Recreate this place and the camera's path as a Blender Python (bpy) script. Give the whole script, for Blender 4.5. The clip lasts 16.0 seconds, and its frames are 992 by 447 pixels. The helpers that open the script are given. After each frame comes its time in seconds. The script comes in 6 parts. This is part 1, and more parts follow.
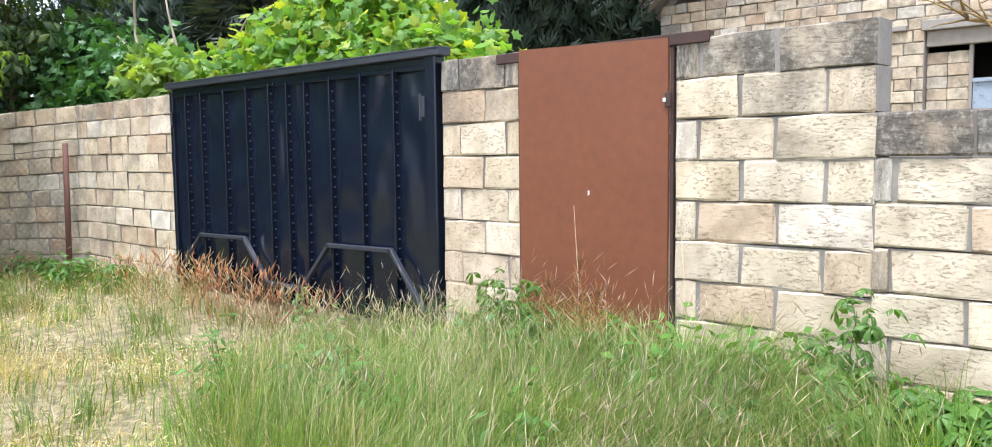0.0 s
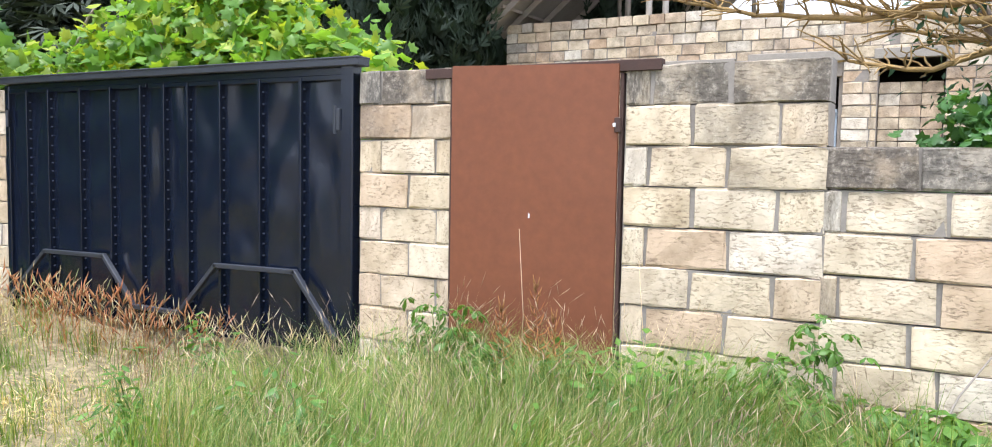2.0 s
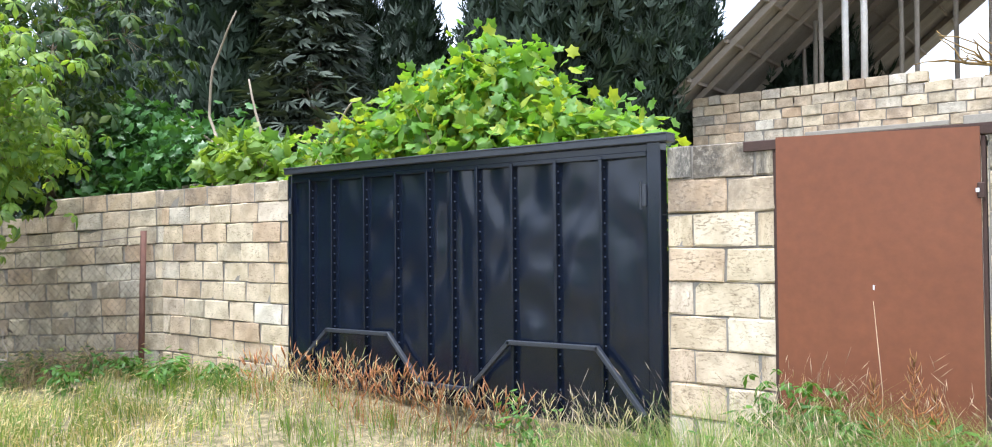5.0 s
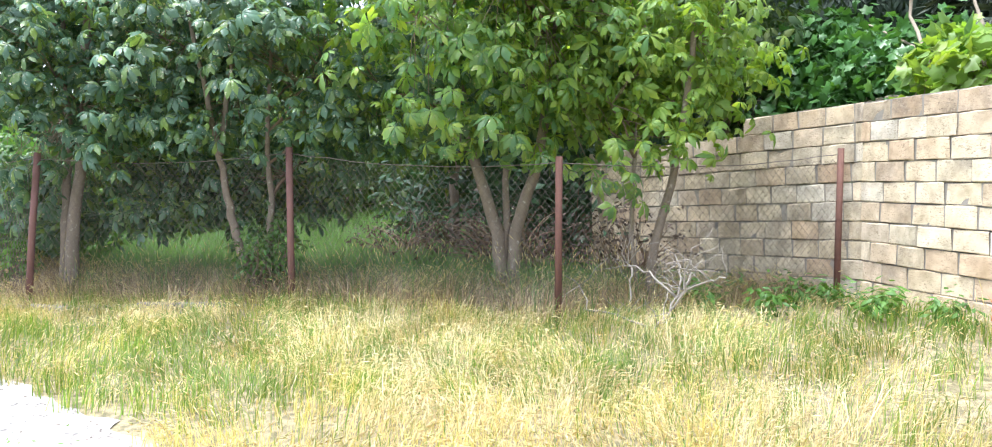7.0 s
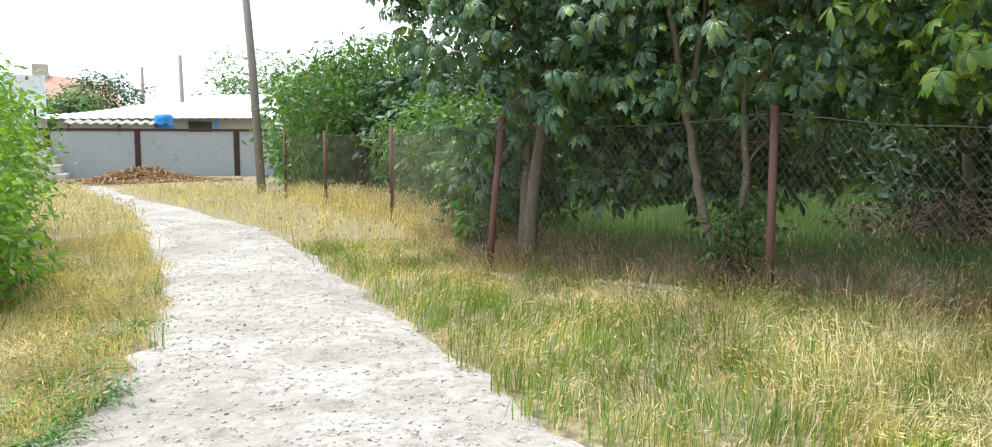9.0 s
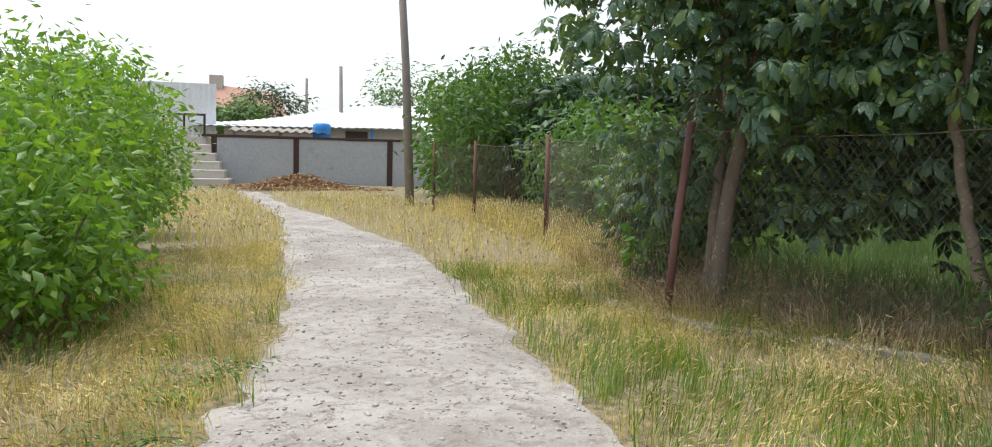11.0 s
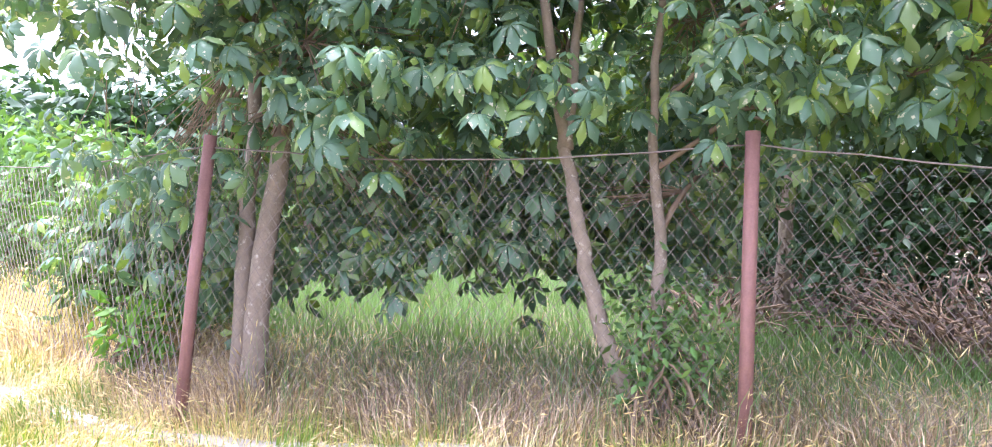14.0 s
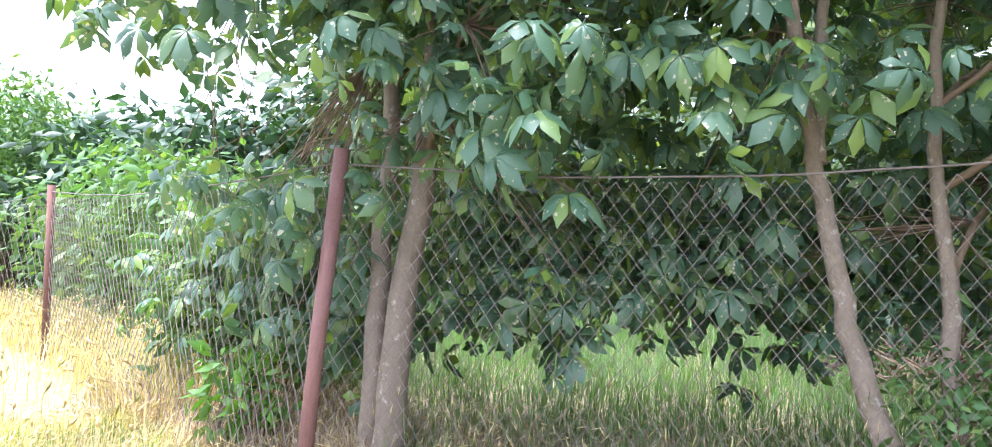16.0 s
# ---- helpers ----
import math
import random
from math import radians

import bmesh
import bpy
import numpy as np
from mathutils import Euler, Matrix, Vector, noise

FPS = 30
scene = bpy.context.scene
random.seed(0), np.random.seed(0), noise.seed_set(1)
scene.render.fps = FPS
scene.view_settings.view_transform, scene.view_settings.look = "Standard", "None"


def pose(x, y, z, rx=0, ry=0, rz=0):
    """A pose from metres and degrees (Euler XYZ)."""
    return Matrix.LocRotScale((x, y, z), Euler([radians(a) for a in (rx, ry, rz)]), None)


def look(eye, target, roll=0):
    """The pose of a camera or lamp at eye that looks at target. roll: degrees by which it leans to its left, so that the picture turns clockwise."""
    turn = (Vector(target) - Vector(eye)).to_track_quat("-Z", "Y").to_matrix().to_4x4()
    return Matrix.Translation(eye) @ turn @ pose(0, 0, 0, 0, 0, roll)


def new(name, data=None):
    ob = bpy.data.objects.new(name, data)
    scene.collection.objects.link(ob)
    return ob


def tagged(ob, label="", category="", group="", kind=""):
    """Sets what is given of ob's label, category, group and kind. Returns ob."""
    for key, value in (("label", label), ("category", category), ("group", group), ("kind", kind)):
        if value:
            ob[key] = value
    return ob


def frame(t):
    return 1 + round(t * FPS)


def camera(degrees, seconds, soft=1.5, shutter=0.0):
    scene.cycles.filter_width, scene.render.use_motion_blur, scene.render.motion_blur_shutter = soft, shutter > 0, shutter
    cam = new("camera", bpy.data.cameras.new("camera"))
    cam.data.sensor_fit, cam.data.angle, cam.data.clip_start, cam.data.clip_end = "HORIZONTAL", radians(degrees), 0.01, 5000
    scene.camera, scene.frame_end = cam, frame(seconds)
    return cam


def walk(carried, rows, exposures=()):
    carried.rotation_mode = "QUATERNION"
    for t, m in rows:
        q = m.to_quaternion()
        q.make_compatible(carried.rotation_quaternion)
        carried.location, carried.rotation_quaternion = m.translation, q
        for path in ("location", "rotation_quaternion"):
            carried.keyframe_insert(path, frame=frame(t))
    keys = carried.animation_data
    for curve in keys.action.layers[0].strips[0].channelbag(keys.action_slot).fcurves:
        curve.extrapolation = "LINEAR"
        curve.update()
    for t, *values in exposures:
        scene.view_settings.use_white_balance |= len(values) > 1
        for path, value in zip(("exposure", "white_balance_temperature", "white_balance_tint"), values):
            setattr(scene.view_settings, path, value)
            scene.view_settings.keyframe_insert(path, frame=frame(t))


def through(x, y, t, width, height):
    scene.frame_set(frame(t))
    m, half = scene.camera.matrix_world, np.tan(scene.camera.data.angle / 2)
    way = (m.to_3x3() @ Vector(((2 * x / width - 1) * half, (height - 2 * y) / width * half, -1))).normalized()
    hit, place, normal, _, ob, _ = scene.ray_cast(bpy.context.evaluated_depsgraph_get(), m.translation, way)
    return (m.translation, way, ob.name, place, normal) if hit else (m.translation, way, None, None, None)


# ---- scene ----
cam = camera(61.8, 16.0, 1.05)
PATH = [
    (0, (0.554, 0.86, 1.338), (-0.784, 2.337, 1.173), -0.7),
    (0.5, (0.385, 0.809, 1.362), (-0.599, 2.544, 1.206), 0.0),
    (1, (0.158, 0.824, 1.393), (-0.738, 2.606, 1.245), 0.4),
    (1.5, (-0.02, 0.734, 1.392), (-0.923, 2.513, 1.255), 0.8),
    (2, (-0.165, 0.573, 1.392), (-1.127, 2.321, 1.253), 1.0),
    (2.5, (-0.332, 0.415, 1.404), (-1.406, 2.095, 1.251), 0.8),
    (3, (-0.557, 0.378, 1.404), (-1.805, 1.936, 1.284), 0.2),
    (3.2, (-0.624, 0.335, 1.4), (-1.896, 1.877, 1.336), 0.6),
    (5.3, (-1.231, -0.1, 1.376), (-2.46, 1.478, 1.424), -0.7),
    (5.5, (-1.323, -0.142, 1.372), (-2.662, 1.343, 1.373), -0.5),
    (6, (-1.584, -0.32, 1.341), (-3.197, 0.859, 1.248), -0.7),
    (6.5, (-1.865, -0.37, 1.329), (-3.655, 0.514, 1.209), -0.8),
    (7, (-2.234, -0.292, 1.288), (-4.191, 0.104, 1.175), -0.6),
    (7.5, (-2.589, -0.356, 1.24), (-4.581, -0.241, 1.104), -0.6),
    (8, (-2.918, -0.469, 1.264), (-4.911, -0.531, 1.11), -0.9),
    (8.5, (-3.302, -0.603, 1.275), (-5.259, -0.982, 1.118), -0.6),
    (9, (-3.669, -0.78, 1.257), (-5.568, -1.383, 1.078), -0.2),
    (11.3, (-5.314, -1.61, 1.195), (-7.078, -2.545, 1.056), 1.5),
    (11.5, (-5.476, -1.667, 1.201), (-7.315, -2.446, 1.08), 1.7),
    (12, (-5.862, -1.959, 1.199), (-7.85, -2.177, 1.172), 1.3),
    (12.5, (-6.214, -2.105, 1.183), (-8.212, -2.04, 1.151), 0.8),
    (13, (-6.558, -2.243, 1.225), (-8.552, -2.093, 1.183), 0.8),
    (13.5, (-6.874, -2.456, 1.233), (-8.857, -2.206, 1.184), 0.9),
    (14, (-7.195, -2.522, 1.191), (-9.169, -2.204, 1.166), 1.1),
    (14.5, (-7.571, -2.558, 1.168), (-9.537, -2.195, 1.19), 1.1),
    (15, (-7.811, -2.635, 1.26), (-9.776, -2.267, 1.288), 2.1),
    (15.5, (-8.088, -2.665, 1.193), (-10.06, -2.339, 1.249), 1.2),
    (16, (-8.372, -2.892, 1.174), (-10.368, -2.781, 1.234), 1.5),
]
EXPOSURES = [(0.0, 1.7, 5900, 13), (3.0, 1.66, 6050, 15), (5.5, 1.85, 5800, 10), (6.5, 2.2, 5900, 13), (7.0, 2.2, 5900, 11), (8.0, 1.75, 6200, 6), (9.0, 1.4, 6300, 5), (11.5, 0.8, 6500, 10), (12.0, 0.95, 6500, 10),
             (12.5, 1.75, 6250, 8), (13.0, 2.35, 5850, 18), (14.0, 3.1, 5750, 31), (15.0, 3.2, 5800, 28), (15.5, 3.15, 5800, 24), (16.0, 2.85, 5700, 20)]
walk(cam, [(t, look(e, a, r)) for t, e, a, r in PATH], EXPOSURES)

# ---- world and sun: bright thin overcast ----
world = bpy.data.worlds.new("sky")
scene.world = world
world.use_nodes = True
wn, wl = world.node_tree.nodes, world.node_tree.links
sky = wn.new("ShaderNodeTexSky")
sky.sky_type = "NISHITA"
sky.sun_disc = False
sky.sun_elevation = radians(72)
sky.sun_rotation = radians(171)
sky.air_density, sky.dust_density, sky.ozone_density = 1.0, 2.0, 1.0
pale = wn.new("ShaderNodeHueSaturation")
pale.inputs["Saturation"].default_value = 0.35
wl.new(sky.outputs["Color"], pale.inputs["Color"])
wl.new(pale.outputs["Color"], wn["Background"].inputs["Color"])
wn["Background"].inputs["Strength"].default_value = 0.135

sun_data = bpy.data.lights.new("sun", "SUN")
sun_data.energy, sun_data.angle, sun_data.color = 1.7, radians(24), (1.0, 0.98, 0.95)
sun = new("sun", sun_data)
sun.matrix_world = look((0.8, -5.0, 16.0), (0, 0, 0))


# ---- materials ----
def material(name, rough=0.8, metal=0.0):
    m = bpy.data.materials.new(name)
    m.use_nodes = True
    nt = m.node_tree
    b = nt.nodes["Principled BSDF"]
    b.inputs["Roughness"].default_value = rough
    b.inputs["Metallic"].default_value = metal
    return m, nt, b


def node(nt, kind, **values):
    n = nt.nodes.new(kind)
    for k, v in values.items():
        n.inputs[k.replace("_", " ")].default_value = v
    return n


def coords(nt, scale=(1, 1, 1), world_space=False):
    """Object coordinates shifted by the object's random number, scaled."""
    mp = nt.nodes.new("ShaderNodeMapping")
    mp.inputs["Scale"].default_value = scale
    if world_space:
        g = nt.nodes.new("ShaderNodeNewGeometry")
        nt.links.new(g.outputs["Position"], mp.inputs["Vector"])
    else:
        tc, oi = nt.nodes.new("ShaderNodeTexCoord"), nt.nodes.new("ShaderNodeObjectInfo")
        mu = nt.nodes.new("ShaderNodeVectorMath")
        mu.operation = "MULTIPLY_ADD"
        mu.inputs[1].default_value = (37.0, 53.0, 71.0)
        nt.links.new(oi.outputs["Random"], mu.inputs[0])
        nt.links.new(tc.outputs["Object"], mu.inputs[2])
        nt.links.new(mu.outputs[0], mp.inputs["Vector"])
    return mp.outputs[0]


def noise_tex(nt, vec, scale, detail=4.0, rough=0.6, distort=0.0):
    n = node(nt, "ShaderNodeTexNoise", Scale=scale, Detail=detail, Roughness=rough, Distortion=distort)
    nt.links.new(vec, n.inputs["Vector"])
    return n.outputs["Fac"]


def ramp(nt, fac, stops):
    r = nt.nodes.new("ShaderNodeValToRGB")
    el = r.color_ramp.elements
    while len(el) < len(stops):
        el.new(0.5)
    for e, (p, c) in zip(el, stops):
        e.position, e.color = p, (*c, 1) if len(c) == 3 else c
    nt.links.new(fac, r.inputs["Fac"])
    return r.outputs["Color"]


def mix(nt, fac, a, b, mode="MIX"):
    m = nt.nodes.new("ShaderNodeMix")
    m.data_type, m.blend_type = "RGBA", mode
    for sock, v in ((m.inputs[0], fac), (m.inputs[6], a), (m.inputs[7], b)):
        if hasattr(v, "is_output"):
            nt.links.new(v, sock)
        else:
            sock.default_value = v if isinstance(v, float) else (*v, 1)
    return m.outputs[2]


def bump(nt, b, height, strength=0.5, dist=0.01):
    n = node(nt, "ShaderNodeBump", Strength=strength, Distance=dist)
    nt.links.new(height, n.inputs["Height"])
    nt.links.new(n.outputs["Normal"], b.inputs["Normal"])


def g(v):
    return (v, v, v)


def stone_material(name, stain):
    """Shelly sawn limestone with pits in streaks; stain 0..1 adds black weathering in blotches."""
    m, nt, b = material(name, 0.92)
    v = coords(nt)
    oi = nt.nodes.new("ShaderNodeObjectInfo")
    tone = ramp(nt, oi.outputs["Random"], [(0.0, (0.65, 0.53, 0.39)), (0.2, (0.75, 0.67, 0.53)), (0.4, (0.68, 0.58, 0.43)), (0.55, (0.78, 0.75, 0.68)),
                                          (0.7, (0.60, 0.46, 0.33)), (0.85, (0.74, 0.66, 0.53)), (1.0, (0.56, 0.43, 0.31))])
    cloud = ramp(nt, noise_tex(nt, v, 5.0, 5), [(0.3, (0.62, 0.57, 0.49)), (0.7, (1.05, 1.02, 0.96))])
    c = mix(nt, 1.0, tone, cloud, "MULTIPLY")
    vs = coords(nt, (13.0, 13.0, 40.0))
    pits = noise_tex(nt, vs, 2.2, 5, 0.7, 0.6)
    pit_mask = ramp(nt, pits, [(0.37, g(0.0)), (0.48, g(1.0))])
    cluster = ramp(nt, noise_tex(nt, v, 7.0, 3, 0.6), [(0.36, g(0.15)), (0.58, g(1.0))])
    pit_mask = mix(nt, cluster, g(1.0), pit_mask)
    c = mix(nt, pit_mask, mix(nt, 0.72, c, (0.19, 0.13, 0.08)), c)
    grey = ramp(nt, noise_tex(nt, v, 2.3, 6, 0.65), [(0.52 - 0.3 * stain, g(0.0)), (0.78 - 0.3 * stain, g(1.0))])
    dark = ramp(nt, noise_tex(nt, v, 26.0, 6, 0.8), [(0.38, (0.022, 0.021, 0.02)), (0.52, (0.085, 0.078, 0.07)), (0.66, (0.33, 0.30, 0.25))])
    amount = nt.nodes.new("ShaderNodeMath")
    amount.operation = "MULTIPLY"
    amount.inputs[1].default_value = 0.3 + 0.6 * stain
    sep = nt.nodes.new("ShaderNodeSeparateColor")
    nt.links.new(grey, sep.inputs[0])
    nt.links.new(sep.outputs[0], amount.inputs[0])
    c = mix(nt, amount.outputs[0], c, dark if stain > 0.2 else (0.36, 0.32, 0.26))
    nt.links.new(c, b.inputs["Base Color"])
    rough_h = mix(nt, 0.35, pit_mask, noise_tex(nt, v, 90.0, 4))
    bump(nt, b, rough_h, 0.6, 0.010)
    return m


def plain_material(name, c1, c2, rough, scale=6.0, metal=0.0, bump_scale=60.0, bump_strength=0.25, spots=None):
    """A surface between two tones at two scales, with fine relief and, if given, spots of wear."""
    m, nt, b = material(name, rough, metal)
    v = coords(nt)
    c = mix(nt, noise_tex(nt, v, scale, 6, 0.65), c1, c2)
    c = mix(nt, 1.0, c, ramp(nt, noise_tex(nt, v, scale * 9, 3), [(0.25, g(0.86)), (0.75, g(1.1))]), "MULTIPLY")
    if spots:
        c = mix(nt, ramp(nt, noise_tex(nt, v, scale * 2.7, 7, 0.7), [(0.58, g(0.0)), (0.7, g(1.0))]), c, spots)
    nt.links.new(c, b.inputs["Base Color"])
    bump(nt, b, noise_tex(nt, v, bump_scale, 4), bump_strength, 0.006)
    return m


def leaf_material(name, tones, rough=0.45, through=0.35, spot=None):
    """Leaves: tone by leaf, light passes through the blade."""
    m, nt, b = material(name, rough)
    geo = nt.nodes.new("ShaderNodeNewGeometry")
    n = len(tones)
    c = ramp(nt, geo.outputs["Random Per Island"], [(i / (n - 1), t) for i, t in enumerate(tones)])
    v = coords(nt, world_space=True)
    c = mix(nt, 1.0, c, ramp(nt, noise_tex(nt, v, 1.3, 3), [(0.3, g(0.7)), (0.7, g(1.25))]), "MULTIPLY")
    if spot:
        c = mix(nt, ramp(nt, noise_tex(nt, v, 30.0, 2), [(0.635, g(0.0)), (0.68, g(0.9))]), c, spot)
    nt.links.new(c, b.inputs["Base Color"])
    tr = nt.nodes.new("ShaderNodeBsdfTranslucent")
    warm = mix(nt, 1.0, c, (1.5, 1.45, 0.5), "MULTIPLY")
    nt.links.new(warm, tr.inputs["Color"])
    ms = nt.nodes.new("ShaderNodeMixShader")
    ms.inputs[0].default_value = through
    nt.links.new(b.outputs[0], ms.inputs[1])
    nt.links.new(tr.outputs[0], ms.inputs[2])
    nt.links.new(ms.outputs[0], nt.nodes["Material Output"].inputs["Surface"])
    return m


M = {}
M["stone"] = stone_material("limestone", 0.0)
M["stone_dark"] = stone_material("weathered_limestone", 0.95)
# half weathered stone; its grey also paints shade on corner wall and house
M["stone_mid"] = stone_material("weathered_and_shaded_limestone", 0.45)
M["mortar"] = plain_material("mortar", (0.36, 0.33, 0.29), (0.17, 0.15, 0.13), 0.95, 5.0)
M["gate"] = plain_material("navy_gate_paint", (0.004, 0.0065, 0.015), (0.007, 0.012, 0.026), 0.2, 3.0, 0.0, 4.0, 0.10)
M["gate_bar"] = plain_material("dark_grey_steel_paint", (0.022, 0.026, 0.036), (0.045, 0.05, 0.062), 0.35, 8.0)
M["weld"] = plain_material("bluish_weld", (0.07, 0.08, 0.11), (0.13, 0.15, 0.19), 0.4, 30.0, 0.3)
M["door"] = plain_material("red_brown_primer", (0.205, 0.068, 0.027), (0.145, 0.046, 0.019), 0.6, 1.7, 0.0, 40.0, 0.1)
M["rust"] = plain_material("rusted_iron", (0.085, 0.045, 0.034), (0.045, 0.028, 0.024), 0.85, 14.0, 0.1, 70.0, 0.5)
M["rust_pink"] = plain_material("faded_rusty_pipe", (0.26, 0.13, 0.115), (0.17, 0.085, 0.075), 0.75, 10.0, 0.1, 70.0, 0.4)
M["rust_post"] = plain_material("rust_brown_pipe", (0.19, 0.085, 0.06), (0.10, 0.05, 0.04), 0.8, 12.0, 0.1, 70.0, 0.5)
M["wire"] = plain_material("dull_rusty_wire", (0.19, 0.155, 0.135), (0.115, 0.09, 0.078), 0.7, 20.0, 0.1)
M["bark"] = plain_material("grey_brown_bark", (0.30, 0.24, 0.185), (0.15, 0.115, 0.085), 0.95, 7.0, 0.0, 35.0, 0.9, (0.50, 0.47, 0.41))
M["twig"] = plain_material("brown_twig_bark", (0.24, 0.17, 0.11), (0.15, 0.105, 0.07), 0.9, 12.0)
M["lichen"] = plain_material("orange_lichen_bark", (0.40, 0.25, 0.07), (0.15, 0.115, 0.075), 0.95, 14.0, 0.0, 60.0, 0.9, (0.55, 0.37, 0.07))
M["dead"] = plain_material("bleached_dead_wood", (0.38, 0.34, 0.29), (0.22, 0.19, 0.16), 0.9, 14.0, 0.0, 50.0, 0.6)
M["dry_vine"] = plain_material("dry_grey_stem", (0.36, 0.30, 0.23), (0.24, 0.19, 0.14), 0.9, 14.0)
M["wood"] = plain_material("weathered_grey_timber", (0.38, 0.34, 0.29), (0.24, 0.20, 0.16), 0.9, 9.0, 0.0, 40.0, 0.6)
M["white_wood"] = plain_material("whitewashed_timber", (0.72, 0.70, 0.67), (0.5, 0.47, 0.43), 0.8, 9.0)
M["slate"] = plain_material("grey_fibre_cement", (0.36, 0.33, 0.28), (0.25, 0.23, 0.20), 0.9, 6.0)
M["concrete"] = plain_material("grey_rendered_concrete", (0.46, 0.48, 0.50), (0.38, 0.40, 0.42), 0.9, 0.9, 0.0, 20.0, 0.3, (0.30, 0.31, 0.31))
M["sheet"] = plain_material("pale_metal_sheet", (0.78, 0.80, 0.82), (0.66, 0.69, 0.72), 0.45, 1.5)
M["blue"] = plain_material("blue_plastic", (0.02, 0.22, 0.62), (0.03, 0.28, 0.70), 0.4, 3.0)
M["pole"] = plain_material("weathered_pole_wood", (0.34, 0.31, 0.28), (0.22, 0.19, 0.17), 0.9, 6.0)
M["roof_red"] = plain_material("faded_red_tile", (0.42, 0.22, 0.16), (0.52, 0.33, 0.26), 0.9, 5.0)
M["plaster"] = plain_material("pale_plaster", (0.55, 0.52, 0.47), (0.45, 0.42, 0.38), 0.9, 2.0)
M["blue_board"] = plain_material("pale_blue_painted_board", (0.36, 0.43, 0.50), (0.26, 0.31, 0.36), 0.7, 5.0, spots=(0.10, 0.12, 0.14))
# dark brown that paints the shade inside openings and rooms
M["inside"] = plain_material("interior_shade_tone", (0.10, 0.085, 0.07), (0.06, 0.05, 0.045), 0.95, 2.0)
M["litter"] = plain_material("dry_brush_heap", (0.36, 0.22, 0.11), (0.24, 0.15, 0.08), 0.95, 20.0)
M["pebble"] = plain_material("pale_pebble", (0.55, 0.52, 0.48), (0.36, 0.33, 0.30), 0.9, 8.0)

M["crumb"] = plain_material("dark_earth_crumb", (0.24, 0.20, 0.165), (0.11, 0.095, 0.08), 0.95, 9.0)
M["chestnut"] = leaf_material("chestnut_leaf", [(0.065, 0.14, 0.08), (0.10, 0.185, 0.115), (0.075, 0.155, 0.095), (0.19, 0.28, 0.05), (0.09, 0.17, 0.11), (0.055, 0.12, 0.07), (0.12, 0.205, 0.135), (0.16, 0.25, 0.06)], 0.42, 0.34, (0.48, 0.46, 0.34))
# lit copy of the chestnut leaf: sun through the crown painted as yellow-green
M["chestnut_lit"] = leaf_material("sunlit_chestnut_leaf", [(0.12, 0.24, 0.075), (0.22, 0.34, 0.07), (0.15, 0.28, 0.09), (0.32, 0.42, 0.07), (0.13, 0.26, 0.10), (0.10, 0.20, 0.07)], 0.36, 0.5, (0.36, 0.34, 0.2))
M["maple"] = leaf_material("yellow_green_leaf", [(0.15, 0.27, 0.05), (0.25, 0.36, 0.06), (0.10, 0.21, 0.05), (0.31, 0.40, 0.07)], 0.42, 0.45)
# leaf tones darkened so the colour itself holds the garden's understory shade
M["shade_leaf"] = leaf_material("shade_darkened_garden_leaf", [(0.035, 0.08, 0.026), (0.07, 0.12, 0.024), (0.028, 0.065, 0.022), (0.13, 0.18, 0.03)], 0.55, 0.35)
M["hedge_leaf"] = leaf_material("bramble_leaf", [(0.13, 0.27, 0.045), (0.19, 0.35, 0.055), (0.11, 0.24, 0.045), (0.27, 0.40, 0.07)], 0.45, 0.42)
M["dry_brush"] = leaf_material("dead_brown_leaf", [(0.09, 0.06, 0.05), (0.055, 0.042, 0.036), (0.12, 0.085, 0.065)], 0.85, 0.15)
M["vine"] = leaf_material("vine_leaf", [(0.11, 0.25, 0.04), (0.18, 0.34, 0.05), (0.13, 0.28, 0.045), (0.42, 0.48, 0.05), (0.16, 0.31, 0.045)], 0.45, 0.48)
M["ivy"] = leaf_material("ivy_leaf", [(0.05, 0.14, 0.035), (0.08, 0.19, 0.045), (0.06, 0.16, 0.04)], 0.4, 0.3)
M["cypress"] = leaf_material("cypress_foliage", [(0.016, 0.034, 0.018), (0.026, 0.048, 0.026), (0.020, 0.040, 0.022)], 0.7, 0.12)
M["pine"] = leaf_material("grey_conifer_foliage", [(0.045, 0.062, 0.042), (0.065, 0.082, 0.058), (0.035, 0.05, 0.035)], 0.7, 0.15)
M["bush"] = leaf_material("bush_leaf", [(0.07, 0.165, 0.045), (0.105, 0.21, 0.052), (0.06, 0.14, 0.045), (0.15, 0.24, 0.06)], 0.5, 0.35)
# dark green lowered further: depth shade of thicket and wood is in the colour
M["bush_dark"] = leaf_material("shade_dark_bush_leaf", [(0.024, 0.062, 0.028), (0.036, 0.088, 0.04), (0.03, 0.07, 0.03)], 0.5, 0.25)
M["weed"] = leaf_material("weed_leaf", [(0.08, 0.19, 0.03), (0.12, 0.25, 0.035), (0.06, 0.15, 0.03)], 0.5, 0.35)
M["grass"] = leaf_material("green_grass", [(0.08, 0.17, 0.035), (0.19, 0.28, 0.06), (0.36, 0.36, 0.13), (0.11, 0.22, 0.04), (0.19, 0.31, 0.055), (0.08, 0.16, 0.04), (0.30, 0.37, 0.10)], 0.6, 0.4)
M["lawn"] = leaf_material("lush_grass", [(0.075, 0.16, 0.05), (0.12, 0.23, 0.075), (0.15, 0.26, 0.09)], 0.55, 0.35)
